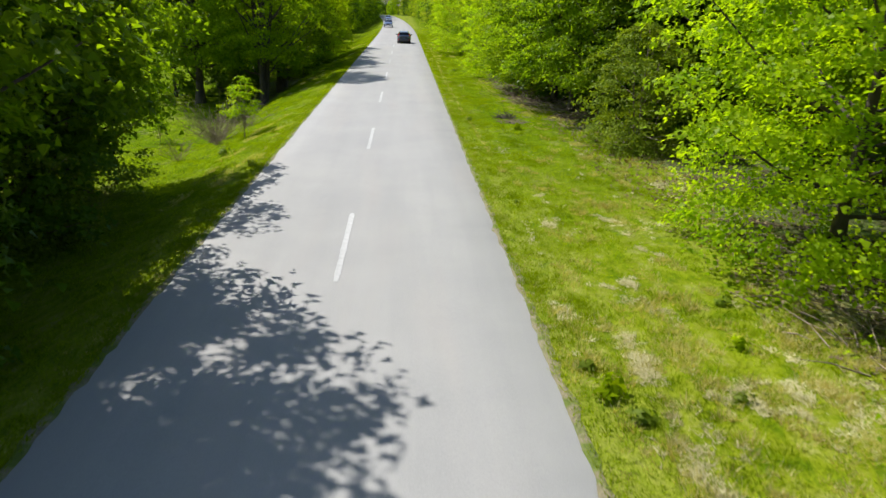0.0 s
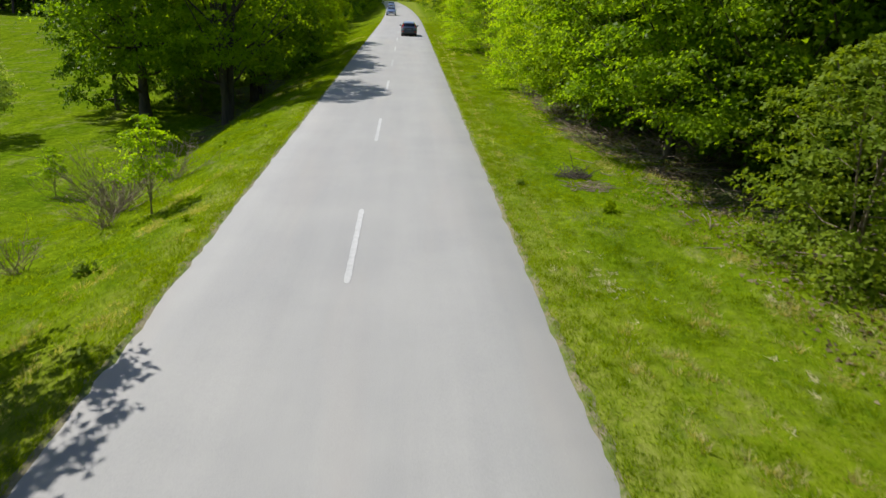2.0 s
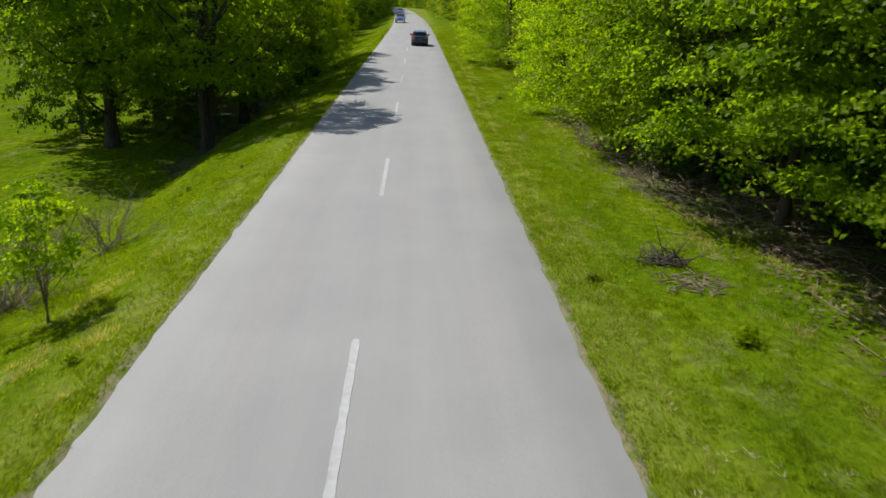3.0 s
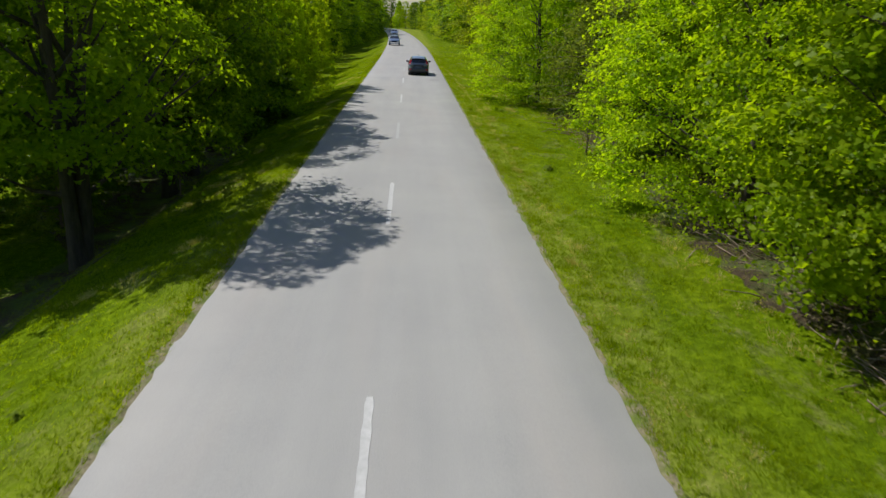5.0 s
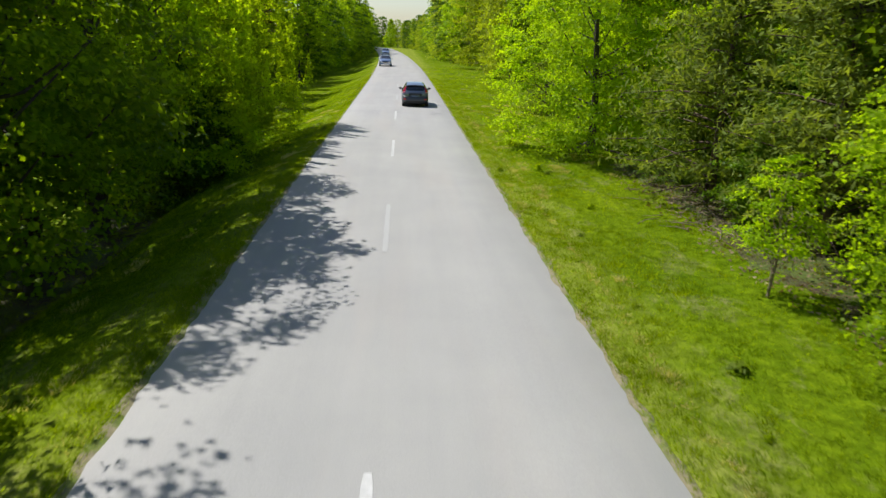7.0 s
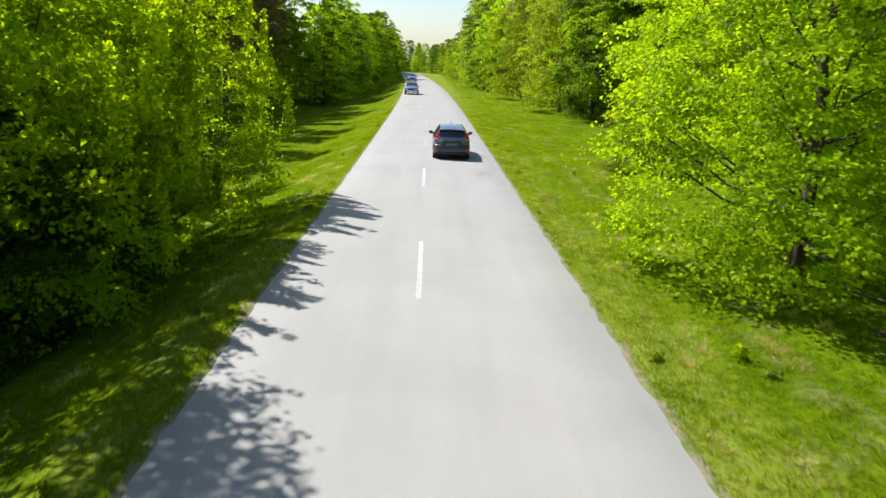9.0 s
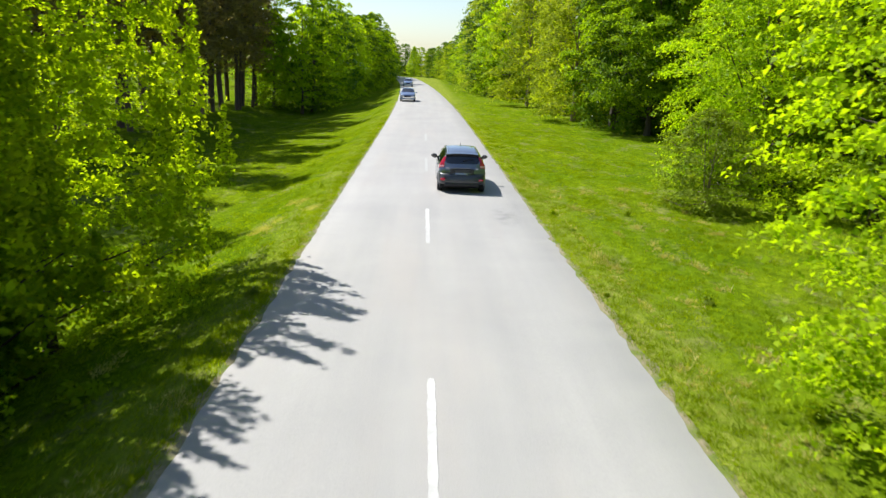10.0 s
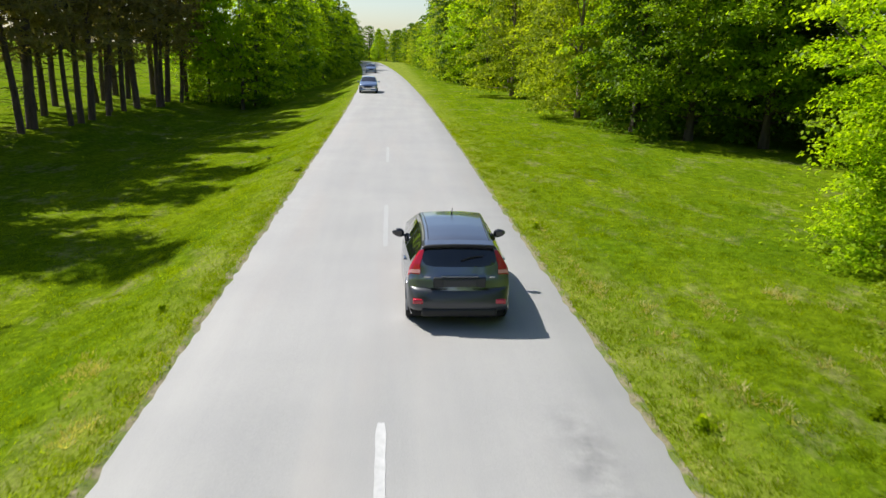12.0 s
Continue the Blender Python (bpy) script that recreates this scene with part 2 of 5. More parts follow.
def tube_arrays(points, radii, sides=7):
    """A tapered tube along points: vertices and quads."""
    pts = np.asarray(points, float)
    d = np.gradient(pts, axis=0)
    d /= np.linalg.norm(d, axis=1)[:, None] + 1e-9
    ref = np.where(np.abs(d[:, 2:3]) > 0.9, [[1.0, 0, 0]], [[0, 0, 1.0]])
    u = np.cross(d, ref)
    u /= np.linalg.norm(u, axis=1)[:, None] + 1e-9
    w = np.cross(d, u)
    a = np.linspace(0, 2 * np.pi, sides, endpoint=False)
    r = np.asarray(radii)[:, None, None]
    v = pts[:, None, :] + r * (np.cos(a)[None, :, None] * u[:, None, :] + np.sin(a)[None, :, None] * w[:, None, :])
    n = len(pts)
    i, j = np.meshgrid(np.arange(n - 1), np.arange(sides), indexing="ij")
    k = (j + 1) % sides
    q = np.stack([i * sides + j, i * sides + k, (i + 1) * sides + k, (i + 1) * sides + j], -1).reshape(-1, 4)
    return v.reshape(-1, 3), q


def join_arrays(parts):
    vs, qs, o = [], [], 0
    for v, q in parts:
        vs.append(v)
        qs.append(q + o)
        o += len(v)
    return np.concatenate(vs), np.concatenate(qs)


def leaf_arrays(rng, centres, normals, size, width=0.75, fold=0.15, small=False):
    """Folded kite-shaped leaves at centres, facing their normals; small ones are plain pointed leaves."""
    n = len(centres)
    nor = normals / (np.linalg.norm(normals, axis=1)[:, None] + 1e-9)
    t = rng.normal(size=(n, 3))
    t -= nor * (t * nor).sum(1)[:, None]
    t /= np.linalg.norm(t, axis=1)[:, None] + 1e-9
    b = np.cross(nor, t)
    s = size * rng.uniform(0.6, 1.3, (n, 1))
    if small:
        v = np.stack([centres - t * s * 0.4 + b * s * 0.42, centres - t * s * 0.4 - b * s * 0.42, centres + t * s * 0.6 - nor * s * 0.12], 1)
        return v.reshape(-1, 3), np.arange(n * 3).reshape(-1, 3)
    v = np.stack([centres - t * s * 0.5, centres - t * s * 0.05 + b * s * 0.5 * width + nor * s * fold,
                  centres + t * s * 0.55 - nor * s * 0.1, centres - t * s * 0.05 - b * s * 0.5 * width + nor * s * fold], 1)
    return v.reshape(-1, 3), np.arange(n * 4).reshape(-1, 4)


PROFILES = {
    "full": lambda u: np.clip(np.sin(np.pi * (u * 0.72 + 0.28)), 0, 1) ** 0.55,
    "broad": lambda u: np.clip(np.sin(np.pi * (u * 0.8 + 0.17)), 0, 1) ** 0.6,
    "skirt": lambda u: np.clip(1.0 - u ** 2.2, 0, 1) ** 0.55 * (0.82 + 0.18 * np.sin(6 * u)),
    "spire": lambda u: np.clip(1.02 - u, 0, 1) ** 0.75,
    "bush": lambda u: np.clip(np.sin(np.pi * (u * 0.75 + 0.24)), 0, 1) ** 0.5,
}


def broadleaf(name, seed, H, R, z0, sprays, per, leaf, shape="broad", leafmat=None, barkmat=None, trunk_r=0.16, stems=1, spray_r=0.75, lean=0.0, shoots=0, kite=False):
    """A broad-leaved tree: tapered trunk with limbs, and a crown of layered leaf sprays with gaps between them."""
    rng = np.random.default_rng(seed)
    leafmat, barkmat = leafmat or M_LEAF, barkmat or M_BARK
    u = rng.beta(1.05, 1.15, sprays)
    ang = np.arange(sprays) * 2.39996 + rng.uniform(0, 0.9, sprays)
    lob = 0.95 + 0.11 * np.sin(ang * 2 + seed) + 0.10 * np.sin(ang * 3 + 5 * u + seed * 2.1) + 0.08 * np.sin(9 * u + ang)
    rad = R * PROFILES[shape](u) * lob * np.clip(rng.beta(3.2, 1.3, sprays) * 1.12, 0.15, 1.08)
    c = np.stack([rad * np.cos(ang), rad * np.sin(ang), z0 + u * (H - z0)], 1)
    c[:, 0] += lean * c[:, 2]
    idx = np.repeat(np.arange(sprays), per)
    sr = spray_r * rng.uniform(0.6, 1.3, sprays) * (1.1 - 0.45 * u)
    off = rng.normal(size=(len(idx), 3)) * np.array([0.5, 0.5, 0.15]) * sr[idx][:, None]
    out = np.stack([np.cos(ang), np.sin(ang), np.zeros(sprays)], 1)
    reach = (off * out[idx]).sum(1)
    off[:, 2] -= 0.28 * np.maximum(reach, 0) + 0.3 * (off[:, 0] ** 2 + off[:, 1] ** 2) / (sr[idx] + 0.2)
    nor = np.array([0, 0, 0.62]) + out[idx] * 0.55 + rng.normal(size=(len(idx), 3)) * 0.45
    pos = c[idx] + off
    pos[:, 2] = np.maximum(pos[:, 2], 0.05)
    if shoots:
        rim = rad / (R * PROFILES[shape](u) * lob + 1e-6)
        k = rng.choice(np.flatnonzero((u > 0.22) & (rim > 0.82)), shoots)
        rise = rng.uniform(0, 1, (shoots, 100))
        tall = rng.uniform(0.9, 1.9, (shoots, 1))
        thin = 0.13 * (1.1 - 0.8 * rise)
        foot = c[k] + out[k] * 0.22
        p = foot[:, None, :] + np.stack([rng.normal(0, 1, rise.shape) * thin, rng.normal(0, 1, rise.shape) * thin, rise * tall], -1)
        pos = np.concatenate([pos, p.reshape(-1, 3)])
        nor = np.concatenate([nor, rng.normal(size=(rise.size, 3)) + [0, 0, 0.4]])
    v, q = leaf_arrays(rng, pos, nor, leaf, small=not kite)
    crown_me = mesh_np(name + "_crown", v, q if q.shape[1] == 4 else None, None if q.shape[1] == 4 else q, (leafmat,))
    tubes, stem_tubes = [], []
    for s in range(stems):
        a = rng.uniform(0, 6.28)
        spread = 0.0 if stems == 1 else 0.10 * H
        z = np.linspace(-0.3, H * 0.9, 9)
        bend = np.cumsum(rng.normal(0, 0.035 * H / 9, (9, 2)), 0)
        pts = np.stack([bend[:, 0] + np.cos(a) * spread * np.maximum(z, 0) / H + lean * z, bend[:, 1] + np.sin(a) * spread * np.maximum(z, 0) / H, z], 1)
        rr = trunk_r * (1 - np.linspace(0, 0.93, 9)) * (0.7 if stems > 1 else 1)
        rr[0] *= 1.5
        stem_tubes.append(tube_arrays(pts, rr, 8))
        for k in rng.choice(sprays, min(sprays, 22 // stems + 4), replace=False):
            zb = max(0.25, c[k, 2] * rng.uniform(0.45, 0.8))
            base = np.array([np.interp(zb, z, pts[:, 0]), np.interp(zb, z, pts[:, 1]), zb])
            mid = (base + c[k]) / 2 + np.array([0, 0, -0.08 * np.linalg.norm(c[k] - base)]) + rng.normal(0, 0.08, 3)
            r0 = trunk_r * 0.33 * (1 - zb / H * 0.7)
            tubes.append(tube_arrays([base, mid, c[k]], [r0, r0 * 0.6, 0.012], 5))
    tv, tq = join_arrays(tubes)
    ob = new(name)
    for sv, sq in stem_tubes:
        part("trunk", mesh_np(name + "_trunk", sv, sq, mats=(barkmat,), smooth=True), ob)
    tagged(part("branch", mesh_np(name + "_branch", tv, tq, mats=(barkmat,), smooth=True), ob), kind="stuff")
    part("crown", crown_me, ob)
    return ob


def pine(name, seed, H, R, bare, tufts, per, needle=0.16, trunk_r=0.15, lean=0.02, leafmat=None, crook=1.25):
    """A pine: bare lower trunk with dead twigs, and needle tufts on whorled boughs above."""
    rng = np.random.default_rng(seed)
    z = np.linspace(-0.3, H, 10)
    bend = np.cumsum(np.cumsum(rng.normal(0, 0.011 * H / 10, (10, 2)), 0), 0) * crook
    pts = np.stack([bend[:, 0] + lean * z, bend[:, 1], z], 1)
    tubes = [tube_arrays(pts, trunk_r * (1 - np.linspace(0, 0.9, 10)), 8)]
    cen = []
    for k in range(tufts):
        u = rng.beta(1.2, 1.1)
        zb = bare + u * (H - bare) * 0.97
        a = rng.uniform(0, 6.28)
        ln = R * (1.05 - u) ** 0.55 * rng.uniform(0.45, 1.1) + 0.25
        base = np.array([np.interp(zb, z, pts[:, 0]), np.interp(zb, z, pts[:, 1]), zb])
        tip = base + np.array([np.cos(a) * ln, np.sin(a) * ln, ln * rng.uniform(-0.15, 0.3)])
        cen.append((tip, base))
        if k % 3 == 0:
            tubes.append(tube_arrays([base, (base + tip) / 2 + [0, 0, 0.08], tip], [0.035, 0.022, 0.008], 4))
    for k in range(16 if bare < 2 else 46):
        zb = rng.uniform(0.3, 1.35 if bare > 2 else 1.0) * bare
        a = rng.uniform(0, 6.28)
        ln = rng.uniform(0.4, 1.6) * (1.0 if bare > 2 else 0.7)
        base = np.array([np.interp(zb, z, pts[:, 0]), np.interp(zb, z, pts[:, 1]), zb])
        tubes.append(tube_arrays([base, base + [np.cos(a) * ln * 0.5, np.sin(a) * ln * 0.5, 0.1], base + [np.cos(a) * ln, np.sin(a) * ln, rng.uniform(-0.4, 0.1)]], [0.02, 0.014, 0.006], 4))
    tip = np.array([c[0] for c in cen])
    base = np.array([c[1] for c in cen])
    idx = np.repeat(np.arange(tufts), per)
    f = rng.beta(2.5, 1.0, len(idx))[:, None]
    pos = base[idx] * (1 - f) + tip[idx] * f + rng.normal(size=(len(idx), 3)) * [0.2, 0.2, 0.12]
    v, q = leaf_arrays(rng, pos, rng.normal(size=(len(idx), 3)) + [0, 0, 0.6], needle, 0.26, 0.03)
    ob = new(name)
    part("trunk", mesh_np(name + "_trunk", *tubes[0], mats=(M_PINEBARK,), smooth=True), ob)
    tv, tq = join_arrays(tubes[1:])
    tagged(part("branch", mesh_np(name + "_branch", tv, tq, mats=(M_PINEBARK,), smooth=True), ob), kind="stuff")
    part("crown", mesh_np(name + "_crown", v, q, mats=(leafmat or M_NEEDLE,)), ob)
    return ob


# ---------------------------------------------------------------- ground and road
HALF = 3.06


def sway(y):
    """Sideways place of the road's middle: straight, then a very long bend to the left, sharper at its end."""
    y = np.asarray(y, float)
    d = np.maximum(y - 110.0, 0)
    e = np.maximum(y - 285.0, 0)
    near, bend = np.minimum(d, 190.0), np.minimum(e, 60.0)
    return -(near ** 2) / 5200.0 - (d - near) * 0.073 - (bend ** 2) / 150.0 - (e - bend) * 0.8


def rough2(x, y, s, k=0.0):
    return (np.sin(x * 1.7 * s + 1.3 * np.sin(y * 0.9 * s + k)) + np.sin(y * 1.3 * s + 1.7 * np.sin(x * 0.7 * s + 2 * k)) + np.sin((x + y) * 2.9 * s + k)) / 3


def ground_z(x, y):
    x, y = np.asarray(x, float), np.asarray(y, float)
    d = np.abs(x - sway(y)) - HALF
    left = x < sway(y)
    s = np.clip(d / 4.0, 0, 1)
    s = s * s * (3 - 2 * s)
    far = np.clip((y - 95) / 40, 0, 1)
    ditch = far * 1.2 * np.exp(-((x - sway(y) + 14.5) / 5.0) ** 2)
    deep = np.clip((d - 3.2) / 3.0, 0, 1)
    deep = 1.4 * deep * deep * (3 - 2 * deep) * np.clip((y - 24) / 12, 0, 1) * np.clip((96 - y) / 14, 0, 1)
    z = np.where(left, -1.1 * s - ditch - deep, 0.06 * s)
    z = z + np.clip(d, 0, 1.5) / 1.5 * (0.05 * rough2(x, y, 1.0) + 0.10 * rough2(x, y, 0.22, 1.0))
    return np.where(d < 0, -0.06, z - 0.015 - 0.02 * np.clip(d, 0, 1))


def grid_mesh(name, xs, ys, zf, m, follow=True):
    X, Y = np.meshgrid(xs, ys)
    if follow:
        w = np.clip(1 - np.abs(X) / 400, 0, 1)
        X = X + sway(np.minimum(Y, 420)) * w
    Z = zf(X, Y)
    v = np.stack([X, Y, Z], -1).reshape(-1, 3)
    nx, ny = len(xs), len(ys)
    i, j = np.meshgrid(np.arange(ny - 1), np.arange(nx - 1), indexing="ij")
    a = i * nx + j
    q = np.stack([a, a + 1, a + nx + 1, a + nx], -1).reshape(-1, 4)
    return mesh_np(name, v, q, mats=(m,), smooth=True)


near = np.concatenate([np.linspace(HALF - 0.2, HALF + 7, 30), np.linspace(HALF + 8, 45, 25), [60, 90, 140, 250, 450, 800, 1500]])
xs = np.concatenate([-near[::-1], [0], near])
ys = np.concatenate([[-600, -250, -100, -50], np.arange(-25, 130, 0.5), np.arange(130, 260, 2.0), [270, 290, 320, 360, 420, 600, 900, 1500]])
tagged(new("ground", grid_mesh("ground", xs, ys, ground_z, M_MEADOW)), "green spring meadow and grassy verge with dry patches", "grass", kind="structure")


def road_mesh():
    ys = np.concatenate([np.arange(-60, 130, 0.25), np.arange(130, 420, 2.0)])
    rng = np.random.default_rng(5)

    def edge(k):
        e = rough2(ys * 0 + k, ys, 0.8, k) * 0.012 + rough2(ys * 0, ys, 2.7, k) * 0.028 + rng.normal(0, 0.022, len(ys))
        return e
    eL, eR = edge(1.0), edge(3.0)
    fr = np.array([-1, -0.97, -0.6, 0, 0.6, 0.97, 1])
    v = []
    for i, f in enumerate(fr):
        x = f * HALF + (eL if f < -0.9 else eR if f > 0.9 else 0) + sway(ys)
        z = np.full(len(ys), 0.0) + 0.02 * (1 - abs(f)) - (0.05 if abs(f) == 1 else 0)
        v.append(np.stack([x, ys, z], 1))
    v = np.stack(v, 1).reshape(-1, 3)
    n, k = len(ys), len(fr)
    i, j = np.meshgrid(np.arange(n - 1), np.arange(k - 1), indexing="ij")
    a = i * k + j
    q = np.stack([a, a + 1, a + k + 1, a + k], -1).reshape(-1, 4)
    return mesh_np("road", v, q, mats=(M_ASPHALT,), smooth=True)


road = tagged(new("road", road_mesh()), "straight sun-bleached grey asphalt road with ragged edges", "road", kind="structure")


def shoulder_mesh(side, seed):
    """A narrow strip of dust and grit between asphalt and grass, of uneven width."""
    ys = np.arange(-20, 150, 0.2)
    rng = np.random.default_rng(seed)
    w = 0.07 + 0.07 * rough2(ys * 0, ys, 0.5, seed) + 0.12 * rough2(ys * 0, ys, 2.1, seed) + rng.normal(0, 0.03, len(ys))
    w = np.maximum(w, 0.02)
    cols = [side * (HALF - 0.16) + ys * 0, side * (HALF + 0.03) + ys * 0, side * (HALF + 0.03 + w * 0.6), side * (HALF + 0.03 + w)]
    up = [-0.045, 0.008, 0.006, -0.02]
    cols = [x + sway(ys) for x in cols]
    v = np.stack([np.stack([x, ys, (ground_z(x, ys) if k else ys * 0) + u], 1) for k, (x, u) in enumerate(zip(cols, up))], 1).reshape(-1, 3)
    i, j = np.meshgrid(np.arange(len(ys) - 1), np.arange(3), indexing="ij")
    a = i * 4 + j
    return mesh_np("road_shoulder", v, np.stack([a, a + 1, a + 5, a + 4], -1).reshape(-1, 4), mats=(M_SHOULDER,), smooth=True)


for side in (-1, 1):
    tagged(new("road_shoulder", shoulder_mesh(side, side + 3)), "dusty gravel edge between asphalt and grass", "road edge", kind="structure")


def dash_mesh(rng, m):
    ys = np.linspace(0, 4.3, 24)
    w = 0.056 + rng.normal(0, 0.004, 24)
    w[0] = w[-1] = 0.04
    v = np.concatenate([np.stack([-w, ys, ys * 0], 1), np.stack([w, ys, ys * 0], 1)])
    q = [[i, i + 24, i + 25, i + 1] for i in range(23)]
    return mesh_np("dash", v, q, mats=(m,))


rng0 = np.random.default_rng(3)
dashes = [dash_mesh(rng0, M_PAINT_LINE) for _ in range(3)]
faded = dash_mesh(rng0, M_PAINT_FADED)
DASH_X = -0.17
for k in range(-2, 9):
    y = 15 + 12 * k - 4.3
    d = part("dash", faded if k in (4, 7, 8) else dashes[k % 3], road)
    d.location = (DASH_X + float(sway(y)), y, 0.024)

# ---------------------------------------------------------------- trees
KINDS = {
    "maple_near": broadleaf("maple_tree", 11, 11.0, 3.5, 0.4, 540, 110, 0.10, "full", spray_r=0.56, kite=True),
    "maple_a": broadleaf("maple_tree", 14, 11.0, 3.8, 0.2, 430, 125, 0.115, "broad", spray_r=0.58, kite=True),
    "maple_b": broadleaf("maple_tree", 12, 10.0, 3.5, 0.3, 400, 108, 0.112, "skirt", M_LEAF_MID, spray_r=0.56, kite=True),
    # maple darkened by leaf colour for the shaded hollows of the forest edge
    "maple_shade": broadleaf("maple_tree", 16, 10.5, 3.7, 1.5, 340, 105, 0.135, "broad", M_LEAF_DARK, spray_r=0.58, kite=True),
    "maple_tall": broadleaf("maple_tree", 13, 12.5, 3.8, 2.3, 330, 80, 0.15, "broad", M_LEAF_MID, trunk_r=0.28, kite=True),
    "maple_up": broadleaf("young_maple", 15, 9.2, 3.3, 0.35, 400, 105, 0.112, "bush", M_LEAF_YOUNG, trunk_r=0.13, spray_r=0.55, shoots=170, kite=True),
    "dark_a": broadleaf("linden_tree", 21, 12.0, 3.9, 2.7, 320, 78, 0.19, "broad", M_LEAF_DARK, trunk_r=0.27),
    "dark_lean": broadleaf("linden_tree", 24, 13.0, 3.8, 3.0, 330, 78, 0.185, "broad", M_LEAF_MID, trunk_r=0.30, lean=0.11),
    "dark_multi": broadleaf("linden_tree", 25, 13.6, 4.1, 2.6, 345, 76, 0.16, "broad", M_LEAF_MID, trunk_r=0.31, stems=4),
    "dark_b": broadleaf("linden_tree", 22, 10.0, 3.6, 2.5, 300, 76, 0.188, "broad", M_LEAF_DARK, trunk_r=0.22, stems=3),
    # dense low filler tree; its darkened leaves stand for shade under other trees
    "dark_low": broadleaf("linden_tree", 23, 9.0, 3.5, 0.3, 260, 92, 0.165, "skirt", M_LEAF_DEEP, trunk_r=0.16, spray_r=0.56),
    "shrub": broadleaf("hawthorn_shrub", 41, 4.2, 2.1, 0.1, 200, 66, 0.098, "bush", M_LEAF_DULL, M_TWIG, 0.06, 4, 0.45),
    "sapling": broadleaf("sapling", 51, 2.5, 0.75, 0.9, 70, 44, 0.07, "bush", M_LEAF, M_TWIG, 0.025, 4, 0.24, kite=True),
    "willow": broadleaf("willow_tree", 67, 4.6, 1.7, 1.3, 130, 70, 0.10, "broad", M_LEAF_PALE, trunk_r=0.09, spray_r=0.45),
    "birch": broadleaf("birch_tree", 66, 14.0, 3.7, 0.6, 330, 60, 0.2, "full", M_LEAF_BIRCH, M_TWIG, spray_r=0.8, trunk_r=0.17),
    "far_a": broadleaf("roadside_tree", 61, 14.0, 4.2, 1.4, 250, 46, 0.26, "broad", spray_r=0.9),
    "far_b": broadleaf("roadside_tree", 62, 13.0, 3.9, 0.3, 250, 46, 0.26, "skirt", spray_r=0.9),
    "far_dark": broadleaf("roadside_tree", 63, 15.0, 4.4, 0.4, 270, 52, 0.26, "broad", M_LEAF_DEEP, spray_r=0.95, trunk_r=0.28),
    "back_a": broadleaf("forest_tree", 64, 15.0, 4.6, 0.5, 180, 22, 0.52, "broad", M_LEAF_DARK, spray_r=1.15, trunk_r=0.25),
    "back_b": broadleaf("forest_tree", 65, 14.0, 4.4, 0.4, 180, 22, 0.52, "skirt", spray_r=1.15, trunk_r=0.25),
    "pine_near": pine("pine_tree", 71, 9.0, 2.9, 0.5, 330, 56, 0.23, leafmat=M_NEEDLE_GREEN),
    "pine_grey": pine("pine_tree", 75, 17.0, 3.6, 0.8, 330, 34, 0.42, 0.24, 0.01, leafmat=M_NEEDLE_GREEN),
    "pine_far": pine("pine_tree", 72, 22.0, 4.3, 5.2, 170, 22, 0.6, 0.27, 0.055, crook=2.2),
    "pine_far_b": pine("pine_tree", 73, 21.0, 4.0, 4.2, 165, 22, 0.6, 0.21, -0.07, crook=2.4),
    "pine_far_c": pine("pine_tree", 76, 20.0, 4.1, 3.6, 165, 22, 0.6, 0.31, 0.01, crook=3.0),
}
LABELS = {
    "maple": ("tall bright green maple in fresh spring leaf at the forest edge", "tree"),
    "dark_multi": ("many-stemmed linden with dark trunks and sunlit leaves", "tree"),
    "dark": ("dark green linden with shaded trunk beside the verge", "tree"),
    "maple_up": ("bright young maple with light green upright shoots", "tree"),
    "willow": ("small pale grey-green willow standing alone in the meadow", "tree"),
    "birch": ("yellow-green birch with fine drooping foliage", "tree"),
    "shrub": ("dense grey-green small-leaved hawthorn shrub on the verge", "shrub"),
    "sapling": ("thin multi-stemmed sapling with sparse light green leaves", "sapling"),
    "far": ("full-crowned green roadside tree in a long row", "tree"),
    "back": ("leafy forest tree deep behind the roadside row", "tree"),
    "pine": ("pine with dull grey-green needles and brown trunk", "tree"),
}
used = set()


def plant(kind, x, y, scale=1.0, tall=1.0, turn=None, sink=0.0):
    src = KINDS[kind]
    turn = random.uniform(0, 360) if turn is None else turn
    m = Matrix.Translation((x + float(sway(y)), y, float(ground_z(x + float(sway(y)), y)) - sink)) @ pose(0, 0, 0, 0, 0, turn)
    if kind in used:
        src.scale = (1, 1, 1)
        ob = copy_thing(src, m)
    else:
        used.add(kind)
        ob = src
        ob.matrix_basis = m
    ob.scale = (scale, scale, scale * tall)
    label, cat = LABELS.get(kind) or LABELS[kind.split("_")[0]]
    return tagged(ob, label, cat, "trees along the road")


